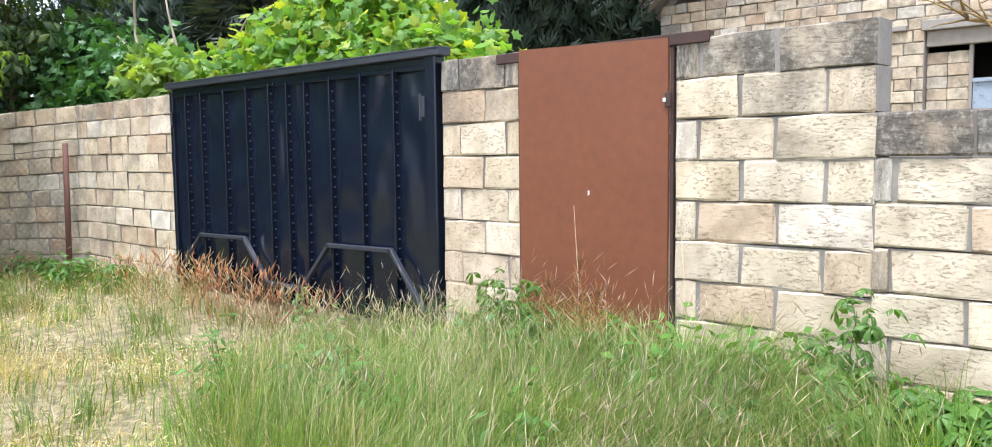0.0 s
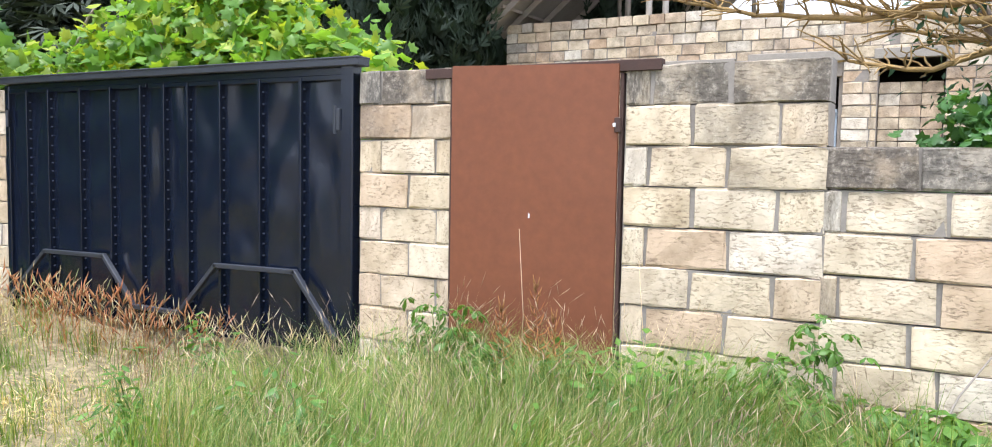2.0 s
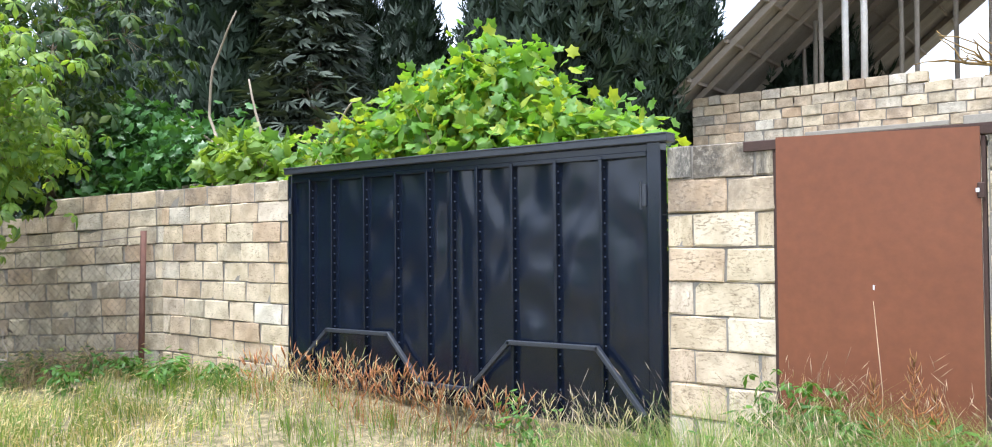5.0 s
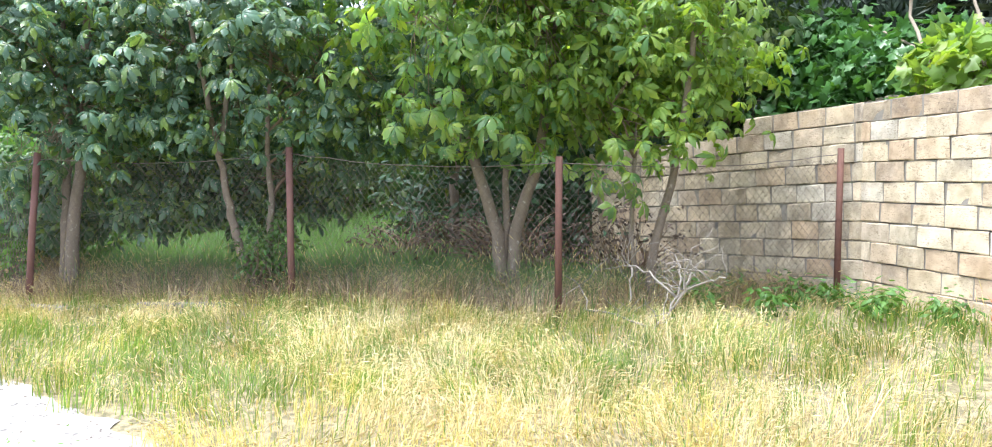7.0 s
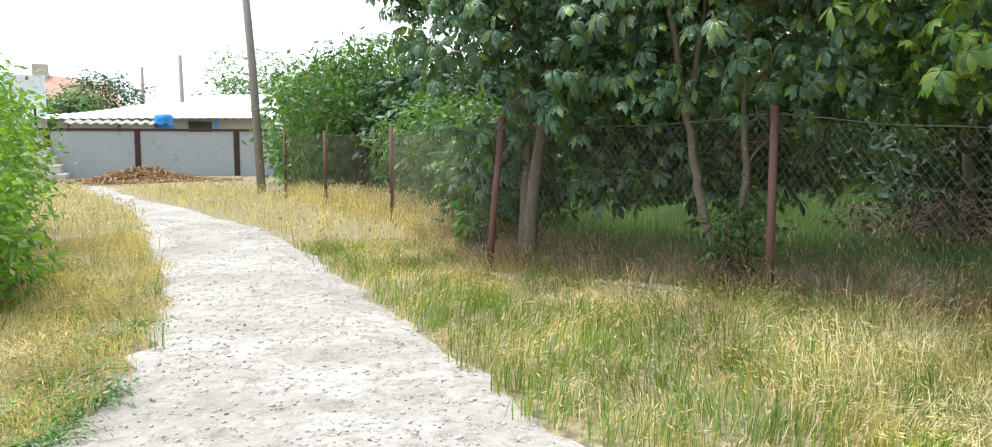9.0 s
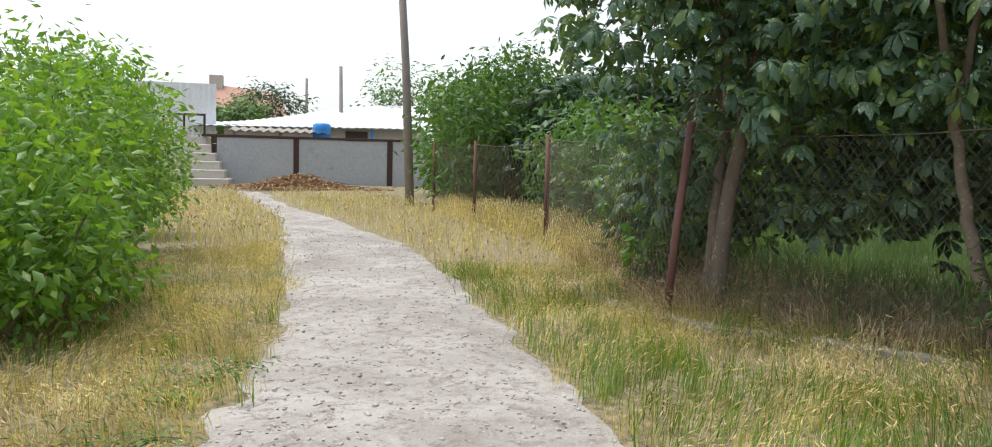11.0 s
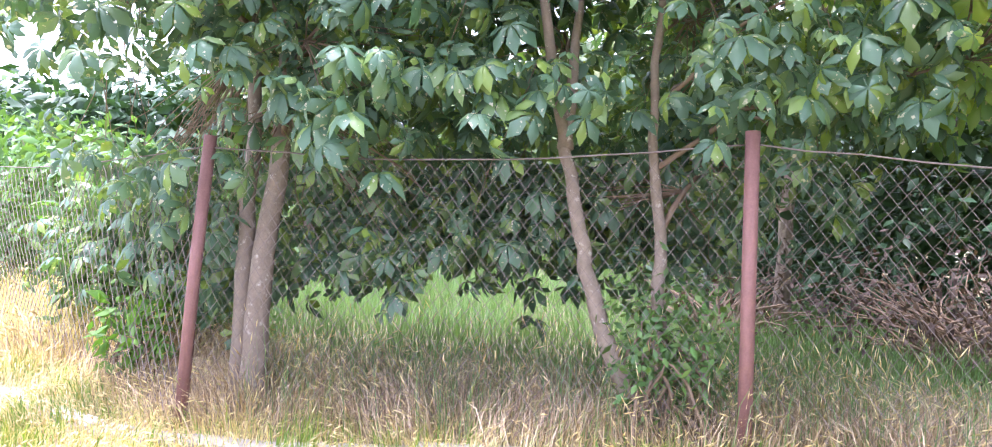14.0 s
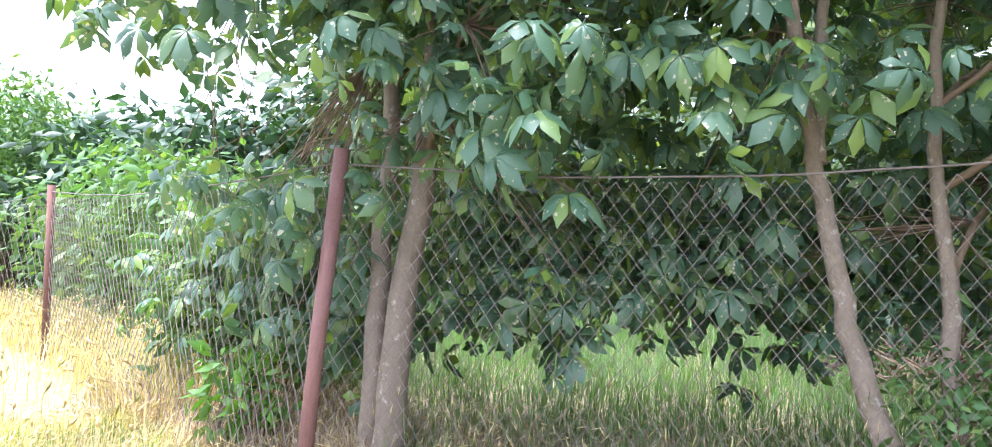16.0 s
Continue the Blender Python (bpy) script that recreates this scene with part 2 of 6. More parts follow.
M["straw"] = leaf_material("dry_grass", [(0.58, 0.47, 0.25), (0.76, 0.67, 0.45), (0.44, 0.33, 0.17), (0.36, 0.38, 0.15), (0.70, 0.61, 0.38), (0.52, 0.39, 0.20)], 0.7, 0.35)
M["hay"] = leaf_material("brown_dead_grass", [(0.50, 0.38, 0.27), (0.72, 0.60, 0.45), (0.22, 0.155, 0.10), (0.60, 0.47, 0.33), (0.15, 0.105, 0.07), (0.42, 0.30, 0.20)], 0.8, 0.25)
M["dock"] = leaf_material("russet_weed", [(0.36, 0.13, 0.05), (0.48, 0.22, 0.09), (0.30, 0.16, 0.06)], 0.8, 0.3)


def ground_material():
    m, nt, b = material("soil_with_thatch", 0.95)
    v = coords(nt, world_space=True)
    c = mix(nt, noise_tex(nt, v, 0.6, 6), (0.15, 0.12, 0.07), (0.10, 0.10, 0.04))
    c = mix(nt, ramp(nt, noise_tex(nt, v, 14.0, 5, 0.7), [(0.4, g(0.0)), (0.65, g(1.0))]), c, (0.36, 0.29, 0.17))
    nt.links.new(c, b.inputs["Base Color"])
    bump(nt, b, noise_tex(nt, v, 30.0, 5), 0.8, 0.02)
    return m


def path_material():
    m, nt, b = material("trodden_pale_dirt", 0.95)
    v = coords(nt, world_space=True)
    c = mix(nt, ramp(nt, noise_tex(nt, v, 0.9, 7, 0.68, 0.8), [(0.36, g(0.0)), (0.62, g(1.0))]), (0.25, 0.225, 0.20), (0.42, 0.39, 0.36))
    c = mix(nt, ramp(nt, noise_tex(nt, v, 9.0, 8, 0.85, 0.6), [(0.50, g(0.0)), (0.60, g(0.9))]), c, (0.19, 0.165, 0.14))
    c = mix(nt, ramp(nt, noise_tex(nt, v, 70.0, 3, 0.7), [(0.60, g(0.0)), (0.70, g(0.7))]), c, (0.66, 0.63, 0.60))
    nt.links.new(c, b.inputs["Base Color"])
    bump(nt, b, noise_tex(nt, v, 22.0, 6, 0.7), 0.6, 0.02)
    return m


M["ground"], M["path"] = ground_material(), path_material()


# ---- mesh tools ----
def tri_mesh(name, verts, tris, mat, smooth=False):
    me = bpy.data.meshes.new(name)
    verts, tris = np.asarray(verts, np.float32), np.asarray(tris, np.int32)
    me.vertices.add(len(verts))
    me.vertices.foreach_set("co", verts.ravel())
    me.loops.add(tris.size)
    me.loops.foreach_set("vertex_index", tris.ravel())
    me.polygons.add(len(tris))
    me.polygons.foreach_set("loop_start", np.arange(0, tris.size, 3, dtype=np.int32))
    if smooth:
        me.polygons.foreach_set("use_smooth", np.ones(len(tris), bool))
    me.materials.append(mat)
    me.update(calc_edges=True)
    return me


def poly_mesh(name, verts, faces, mat, smooth=False):
    me = bpy.data.meshes.new(name)
    me.from_pydata([tuple(map(float, v)) for v in verts], [], faces)
    me.materials.append(mat)
    if smooth:
        for p in me.polygons:
            p.use_smooth = True
    me.update()
    return me


def child(name, me, parent, label=""):
    ob = new(name, me)
    ob.parent = parent
    return tagged(ob, label)


class Shape:
    """Collects boxes and tubes into one mesh."""

    def __init__(self):
        self.v, self.f = [], []

    def box(self, a, b, bevel=0.0, m=None):
        (x0, y0, z0), (x1, y1, z1) = a, b
        k = len(self.v)
        if bevel <= 0:
            pts = [(x0, y0, z0), (x1, y0, z0), (x1, y1, z0), (x0, y1, z0), (x0, y0, z1), (x1, y0, z1), (x1, y1, z1), (x0, y1, z1)]
            fs = [(0, 3, 2, 1), (4, 5, 6, 7), (0, 1, 5, 4), (1, 2, 6, 5), (2, 3, 7, 6), (3, 0, 4, 7)]
        else:
            e = bevel
            pts, fs = [], []
            for z in (z0, z1):
                s = 1 if z == z0 else -1
                pts += [(x0 + e, y0 + e, z), (x1 - e, y0 + e, z), (x1 - e, y1 - e, z), (x0 + e, y1 - e, z)]
                zz = z + s * e
                pts += [(x0 + e, y0, zz), (x1 - e, y0, zz), (x1, y0 + e, zz), (x1, y1 - e, zz), (x1 - e, y1, zz), (x0 + e, y1, zz), (x0, y1 - e, zz), (x0, y0 + e, zz)]
            fs = [(3, 2, 1, 0), (12, 13, 14, 15)]
            for o, flip in ((0, False), (12, True)):
                ring = [o + 4 + i for i in range(8)]
                cap = [o + i for i in range(4)]
                for i in range(4):
                    q = (cap[i], cap[(i + 1) % 4], ring[2 * i + 1], ring[2 * i])
                    t = (cap[(i + 1) % 4], ring[(2 * i + 2) % 8], ring[2 * i + 1])
                    fs += [q[::-1], t[::-1]] if flip else [q, t]
            for i in range(8):
                j = (i + 1) % 8
                fs.append((4 + i, 4 + j, 16 + j, 16 + i))
        if m is not None:
            pts = [tuple(m @ Vector(p)) for p in pts]
        self.v += pts
        self.f += [tuple(k + i for i in f) for f in fs]
        return self

    def tube(self, path, radii, sides=6):
        path = [Vector(p) for p in path]
        if not hasattr(radii, "__len__"):
            radii = [radii] * len(path)
        k = len(self.v)
        side = None
        for i, p in enumerate(path):
            d = (path[min(i + 1, len(path) - 1)] - path[max(i - 1, 0)]).normalized()
            if side is None:
                side = d.orthogonal().normalized()
            side = (side - d * side.dot(d)).normalized()
            up = d.cross(side)
            for s in range(sides):
                a = 2 * math.pi * s / sides
                self.v.append(tuple(p + (side * math.cos(a) + up * math.sin(a)) * radii[i]))
        for i in range(len(path) - 1):
            for s in range(sides):
                t = (s + 1) % sides
                o = k + i * sides
                self.f.append((o + s, o + t, o + sides + t, o + sides + s))
        self.f.append(tuple(k + s for s in range(sides))[::-1])
        self.f.append(tuple(k + (len(path) - 1) * sides + s for s in range(sides)))
        return self

    def mesh(self, name, mat, smooth=False):
        return poly_mesh(name, self.v, self.f, mat, smooth)


def smooth01(x, a, b):
    t = min(1.0, max(0.0, (x - a) / (b - a)))
    return t * t * (3 - 2 * t)


# the right-hand edge and the left-hand edge of the dirt path, from near the start to the far wall
EDGE_A = [(6.0, 0.9), (2.0, 0.1), (-1.5, 0.15), (-4.5, 0.1), (-6.6, -1.15), (-7.9, -2.05), (-9.9, -3.75), (-12.4, -5.8), (-15.4, -8.5), (-18.5, -12.1), (-22.7, -17.4), (-28.0, -23.2)]
EDGE_B = [(6.0, -3.0), (2.0, -3.2), (-1.5, -3.2), (-4.5, -3.3), (-6.8, -4.0), (-8.2, -4.75), (-10.25, -6.2), (-13.2, -8.9), (-16.2, -11.6), (-19.0, -14.4), (-22.9, -19.0), (-27.4, -24.2)]


def along(edge, u):
    """A point at u (0..1) of a polyline, smoothed."""
    n = len(edge) - 1
    f = u * n
    i = min(int(f), n - 1)
    t = f - i
    p = [Vector(edge[max(0, min(n, i + k))]) for k in (-1, 0, 1, 2)]
    return 0.5 * ((2 * p[1]) + (p[2] - p[0]) * t + (2 * p[0] - 5 * p[1] + 4 * p[2] - p[3]) * t * t + (3 * p[1] - p[0] - 3 * p[2] + p[3]) * t ** 3)


def ground_z(x, y):
    u = -0.77 * x - 0.64 * y
    bank = (x + 9.3) * 0.76 - (y - 1.7) * 0.65
    z = 0.02 - 0.10 * smooth01(bank, -0.2, 2.2) + 0.06 * smooth01(u, 14, 44)
    z += 0.18 * smooth01(y, 2.4, 4.6) * smooth01(x, -4.5, -2.0) + 0.06 * smooth01(y, 2.5, 4.6) * smooth01(-x, 4.0, 8.0) - 0.22 * smooth01(-x, 8.8, 12) * smooth01(y, 1.6, 3.5)
    z += 0.04 * (noise.noise((x * 0.5, y * 0.5, 0.3)) + 0.4 * noise.noise((x * 1.7, y * 1.7, 2.0)))
    return z if u < 60 else 0.05


def ground_zs(xs, ys):
    return np.array([ground_z(float(a), float(b)) for a, b in zip(xs, ys)])


def build_ground():
    near_x, near_y = np.arange(-20, 4.01, 0.25), np.arange(-14, 6.01, 0.25)
    xs = np.concatenate([[-900, -400, -200, -110, -80], np.arange(-60, -20, 2.0), near_x, [6, 9, 14, 25, 60, 200, 900]])
    ys = np.concatenate([[-900, -400, -200, -110, -80], np.arange(-60, -14, 2.0), near_y, [8, 10, 14, 20, 30, 60, 200, 900]])
    v = [(x, y, ground_z(x, y)) for y in ys for x in xs]
    n = len(xs)
    f = [(j * n + i, j * n + i + 1, (j + 1) * n + i + 1, (j + 1) * n + i) for j in range(len(ys) - 1) for i in range(n - 1)]
    ob = new("ground", poly_mesh("ground", v, f, M["ground"], True))
    tagged(ob, "earth verge thatched with dry and green grass", "ground", kind="structure")
    v, f = [], []
    rows, cols = 150, 9
    for i in range(rows + 1):
        u = i / rows
        a, b = along(EDGE_A, u), along(EDGE_B, u)
        wob_a, wob_b = 0.22 * noise.noise((u * 60, 1.0, 0)), 0.22 * noise.noise((u * 60, 7.0, 0))
        for j in range(cols + 1):
            s = j / cols
            p = a.lerp(b, s + wob_a * (1 - s) * 0.5 + wob_b * s * 0.5)
            rut = -0.015 * math.cos(s * 12.5)
            v.append((p.x, p.y, ground_z(p.x, p.y) + 0.012 + 0.012 * (1 - abs(2 * s - 1)) + rut * 0.4))
    for i in range(rows):
        for j in range(cols):
            o = i * (cols + 1) + j
            f.append((o, o + 1, o + cols + 2, o + cols + 1))
    ob = new("road", poly_mesh("road", v, f, M["path"], True))
    tagged(ob, "pale trodden dirt path with small stones", "path", kind="structure")


build_ground()


# ---- limestone block walls ----
def block_mesh(name, seed, mat, length=0.405, height=0.195, depth=0.2):
    """One sawn block with chipped, slightly uneven edges; its front is at y = 0, its lower left corner at the origin."""
    r = random.Random(seed)
    e = 0.007
    j = lambda s=0.006: r.uniform(-s, s) * 1.6
    xs, zs = [0, e, length * 0.5, length - e, length], [0, e, height - e, height]
    v, f = [], []
    for zi, z in enumerate(zs):
        for xi, x in enumerate(xs):
            edge = xi in (0, 4) or zi in (0, 3)
            corner = xi in (0, 4) and zi in (0, 3)
            v.append((x + j(0.004) + (0.008 * r.random() * (1 if xi == 0 else -1) if corner else 0), (0.008 + j(0.004) if edge else j(0.004)) + (0.01 * r.random() if corner else 0),
                      z + j(0.004) + (0.008 * r.random() * (1 if zi == 0 else -1) if corner else 0)))
    for zi in range(3):
        for xi in range(4):
            o = zi * 5 + xi
            f.append((o, o + 1, o + 6, o + 5))
    k = len(v)
    v += [(0, depth, 0), (length, depth, 0), (length, depth, height), (0, depth, height)]
    f += [(k, 0 + 0, 15, k + 3), (4, k + 1, k + 2, 19), (k + 1, k, k + 3, k + 2)]
    f += [(k, k + 1, 4, 3, 2, 1, 0), (15, 16, 17, 18, 19, k + 2, k + 3)]
    return poly_mesh(name, v, f, mat)


BLOCKS = {s: [block_mesh("brick", 10 * i + 1, M[s]) for i in range(6)] for s in ("stone", "stone_dark", "stone_mid")}
block_rng = random.Random(5)


def wall_run(name, label, place, length, courses, course_h, top_dark=0, gap=0.012, start=0.0, dark_prob=0.04, thick=0.2, begin=None, block=0.405, bond=None):
    """A wall of single blocks over a recessed mortar core, along local x, front at y = 0; top_dark courses are weathered (below 0: the top course half weathered)."""
    root = new(name)
    root.matrix_world = place
    tagged(root, label, "wall", kind="structure")
    core = Shape()
    for c in range(courses):
        x0, x1 = 0.004, length - 0.004
        if begin:
            x0 = max(x0, begin(c))
        core.box((x0, 0.011, c * course_h - (0.3 if c == 0 else 0)), (x1, thick - 0.012, (c + 1) * course_h - 0.006))
    child("mortar", core.mesh("mortar", M["mortar"]), root, "recessed grey mortar bed")
    for c in range(courses):
        start_x = begin(c) if begin else 0.0
        x = start_x
        first = block_rng.uniform(0.12, 0.4) if c % 2 else block_rng.uniform(0.3, 0.42)
        end = length
        row = list(bond[c % len(bond)]) if bond else []
        while x < end - 0.02:
            w = first if x == start_x else block + block_rng.uniform(-0.045, 0.035)
            if row:
                w = row.pop(0) + block_rng.uniform(-0.012, 0.012)
            w = min(w, end - x)
            if end - x - w < 0.09:
                w = end - x
            from_top = courses - 1 - c
            p = block_rng.random()
            kind = "stone_dark" if from_top < 1 and top_dark > 0 else "stone_mid" if from_top < 1 and top_dark < 0 else "stone_mid" if from_top < top_dark + 1 and p < 0.7 and top_dark else "stone_mid" if p < dark_prob else "stone"
            ob = child("brick", block_rng.choice(BLOCKS[kind]), root)
            joint = gap + (0.010 if block_rng.random() < 0.6 else 0.0)
            ob.location = (x + joint * 0.5, block_rng.uniform(-0.006, 0.006), c * course_h + block_rng.uniform(-0.002, 0.002))
            ob.rotation_euler = (block_rng.uniform(-0.006, 0.006), block_rng.uniform(-0.008, 0.008), block_rng.uniform(-0.012, 0.012))
            ob.scale = ((w - joint) / 0.405, thick / 0.2, (course_h - gap * 0.75) / 0.195)
            x += w
    return root


# ---- gate and door ----
def build_gate():
    root = new("metal_gate")
    root.location = (-5.41, 4.8, 0)
    tagged(root, "closed navy sheet-metal double gate with ribs and welded rails", "gate")
    ox = 5.41
    x0, x1, top = -7.30 + ox, -3.53 + ox, 2.0
    s = Shape()
    s.box((x0, -0.01, 0.1), (x0 + 0.055, 0.06, top), 0.006)
    child("gate_post", s.mesh("gate_post", M["gate"]), root)
    s = Shape().box((x1 - 0.10, -0.03, 0.1), (x1, 0.07, top + 0.03), 0.008)
    child("gate_post", s.mesh("gate_post", M["gate"]), root)
    s = Shape().box((x0 - 0.01, -0.05, top + 0.008), (x1 + 0.06, 0.07, top + 0.06), 0.006)
    s.box((x0 - 0.01, -0.055, top + 0.055), (x1 + 0.06, 0.075, top + 0.067), 0.003)
    child("top_beam", s.mesh("top_beam", M["gate_bar"]), root, "flat dark steel beam across the top")
    child("filler_strip", Shape().box((x0 + 0.05, 0.0, top - 0.045), (x1 - 0.1, 0.02, top + 0.01)).mesh("filler_strip", M["gate"]), root)
    ribs = [-6.99, -6.70, -6.29, -5.92, -5.57, -5.31, -5.06, -4.73, -4.35, -3.98]
    rails = Shape().box((x0 + 0.06, -0.012, top - 0.07), (-5.50 + ox, 0.03, top - 0.035), 0.004)
    child("top_rail", rails.mesh("top_rail", M["gate"]), root)
    rails = Shape().box((-5.48 + ox, -0.012, top - 0.075), (x1 - 0.105, 0.03, top - 0.04), 0.004)
    child("top_rail", rails.mesh("top_rail", M["gate"]), root)
    r = random.Random(3)
    edges = [x0 + 0.055] + [x + ox for x in ribs] + [x1 - 0.10]
    for a, b in zip(edges, edges[1:]):
        v, f, n, h = [], [], 8, 22
        for i in range(h + 1):
            for k in range(n + 1):
                u, w = k / n, i / h
                bulge = 0.034 * math.sin(math.pi * u) * noise.noise((a * 3 + u * 1.2, w * 6.5, 4.0)) + 0.004 * noise.noise((a * 9 + u * 5, w * 14, 1.0))
                v.append((a + (b - a) * u, 0.022 + bulge, 0.12 + (top - 0.17) * w))
        f = [(i * (n + 1) + k, i * (n + 1) + k + 1, (i + 1) * (n + 1) + k + 1, (i + 1) * (n + 1) + k) for i in range(h) for k in range(n)]
        k0 = len(v)
        v += [(p[0], p[1] + 0.003, p[2]) for p in v[:k0]]
        f += [tuple(k0 + q for q in reversed(t)) for t in f[:n * h]]
        child("panel", poly_mesh("panel", v, f, M["gate"], True), root)
    for x in ribs:
        x += ox
        rib = child("rib", Shape().box((x - 0.013, -0.022, 0.12), (x + 0.013, 0.028, top - 0.05), 0.003).mesh("rib", M["gate"]), root)
        w = Shape()
        z = 0.2
        while z < top - 0.1:
            w.box((x + 0.0135, 0.004, z), (x + 0.0175, 0.018, z + 0.010))
            z += 0.075 + r.uniform(-0.008, 0.008)
        tagged(child("weld_bead", w.mesh("weld_bead", M["weld"]), rib, "short bluish weld beads"), kind="stuff")
    pts = [(-7.22, 0.2), (-6.72, 0.625), (-5.97, 0.635), (-5.62, 0.27), (-5.12, 0.27), (-4.74, 0.65), (-4.0, 0.66), (-3.66, 0.26)]
    for (xa, za), (xb, zb) in zip(pts, pts[1:]):
        d = Vector((xb - xa, 0, zb - za))
        m = Matrix.Translation((xa + ox, -0.045, za)) @ Euler((0, -math.atan2(d.z, d.x), 0)).to_matrix().to_4x4()
        child("rail", Shape().box((-0.012, -0.02, -0.016), (d.length + 0.012, 0.02, 0.016), 0.004, m).mesh("rail", M["gate_bar"]), root, "dark grey welded square tube")
    h = Shape().box((x1 - 0.125, -0.045, 1.60), (x1 - 0.095, -0.025, 1.74), 0.004).tube([(x1 - 0.135, -0.04, 1.58), (x1 - 0.135, -0.04, 1.76)], 0.011, 8)
    child("hinge", h.mesh("hinge", M["gate_bar"]), root)
    h = Shape().box((x0 + 0.035, -0.03, 1.66), (x0 + 0.06, -0.008, 1.78), 0.004).tube([(x0 + 0.06, -0.025, 1.65), (x0 + 0.06, -0.025, 1.79)], 0.011, 8)
    child("hinge", h.mesh("hinge", M["gate_bar"]), root)


def build_door():
    root = new("metal_door")
    root.location = (-2.27, 4.8, 0)
    tagged(root, "closed red-brown primed sheet-metal door in the block wall", "door")
    v, f, n, h = [], [], 14, 24
    for i in range(h + 1):
        for k in range(n + 1):
            u, w = k / n, i / h
            v.append((-0.52 + 1.04 * u, -0.022 + 0.004 * noise.noise((u * 2.5, w * 4, 9.0)), 0.06 + 1.915 * w - 0.03 * u * w))
    f = [(i * (n + 1) + k, i * (n + 1) + k + 1, (i + 1) * (n + 1) + k + 1, (i + 1) * (n + 1) + k) for i in range(h) for k in range(n)]
    k0 = len(v)
    v += [(p[0], p[1] + 0.02, p[2]) for p in v[:k0]]
    f += [tuple(k0 + q for q in reversed(t)) for t in f[:n * h]]
    ring = [k for k in range(n + 1)] + [i * (n + 1) + n for i in range(1, h + 1)] + [h * (n + 1) + k for k in range(n - 1, -1, -1)] + [i * (n + 1) for i in range(h - 1, 0, -1)]
    f += [(ring[i], k0 + ring[i], k0 + ring[(i + 1) % len(ring)], ring[(i + 1) % len(ring)]) for i in range(len(ring))]
    child("leaf", poly_mesh("leaf", v, f, M["door"]), root)
    child("lintel", Shape().box((-0.72, -0.012, 1.905), (0.75, 0.05, 1.965), 0.003).mesh("lintel", M["rust"]), root, "rusty angle-iron lintel")
    child("jamb", Shape().box((0.522, -0.004, 0.05), (0.542, 0.05, 1.90), 0.003).mesh("jamb", M["rust"]), root)
    child("jamb", Shape().box((-0.545, -0.004, 0.05), (-0.522, 0.05, 1.90), 0.003).mesh("jamb", M["rust"]), root)
    lock = Shape().box((0.505, -0.034, 1.58), (0.540, -0.02, 1.66), 0.004)
    child("lock_plate", lock.mesh("lock_plate", M["rust"]), root)
    child("keyhole", Shape().box((0.50, -0.042, 1.61), (0.516, -0.036, 1.63)).mesh("keyhole", M["sheet"]), root, "small bright worn lock")
    child("nick", Shape().box((0.0, -0.028, 1.10), (0.007, -0.022, 1.125)).mesh("nick", M["sheet"]), root, "small scratch to bare metal")


build_gate()
build_door()


# ---- chain-link fence ----
POSTS = [("bend", -9.56, 4.62, 1.53, 0.02, 0.02), ("p1", -9.26, 1.68, 1.46, 0.0, 0.02), ("p2", -10.95, -0.68, 1.61, 0.0, 0.01), ("p3", -12.05, -3.53, 1.60, -0.05, 0.15),
         ("p4", -16.4, -6.65, 1.66, 0.0, 0.0), ("p5", -19.75, -9.78, 1.66, 0.02, 0.02), ("p6", -21.9, -12.1, 1.68, 0.0, 0.0)]


def build_fence():
    root = new("chain_link_fence")
    tagged(root, "rusty chain-link fence on leaning red-brown pipe posts", "fence")
    tops = []
    for _, x, y, h, lx, ly in POSTS:
        z = ground_z(x, y)
        s = Shape().tube([(x, y, z - 0.15), (x + lx * 0.5, y + ly * 0.5, h * 0.5), (x + lx, y + ly, h)], 0.036 if x < -10 else 0.032, 12)
        child("post", s.mesh("post", M["rust_pink"] if -13 < x < -10 else M["rust_post"], True), root)
        tops.append((Vector((x, y, z + 0.05)), Vector((x + lx, y + ly, h))))
    r = random.Random(8)
    for i, ((a0, a1), (b0, b1)) in enumerate(zip(tops, tops[1:])):
        span = (b0 - a0).length
        cell = 0.036 if i < 3 else 0.05 if i < 4 else 0.09
        n = max(8, int(span / cell))
        rows = int(1.40 / (cell * 1.25))
        nrm = (b0 - a0).cross(Vector((0, 0, 1))).normalized()

        def at(u, w):
            p = a0.lerp(b0, u).lerp(a1.lerp(b1, u), w)
            belly = 0.05 * math.sin(math.pi * u) * noise.noise((u * 3 + i, w * 2, 0))
            return p + nrm * belly - Vector((0, 0, 0.05 * math.sin(math.pi * u) * w))
        s = Shape()
        for k in range(n + 1):
            path = []
            for q in range(rows + 1):
                u = (k + (0.5 if (q + k) % 2 else -0.5)) / n
                path.append(at(min(1, max(0, u)), q / rows * 0.93) + nrm * (0.002 if (q % 2) else -0.002))
            s.tube(path, 0.0018 if i < 3 else 0.0028, 3)
        child("wire_mesh", s.mesh("wire_mesh", M["wire"]), root, "diamond wire mesh")
        for hgt in (0.96,):
            path = [at(u / 12, hgt) + Vector((0, 0, -0.03 * math.sin(math.pi * u / 12) + r.uniform(-0.006, 0.006))) for u in range(13)]
            child("top_wire", Shape().tube(path, 0.0045, 5).mesh("top_wire", M["wire"], True), root)


build_fence()

# ---- leaves ----
rng = np.random.default_rng(11)


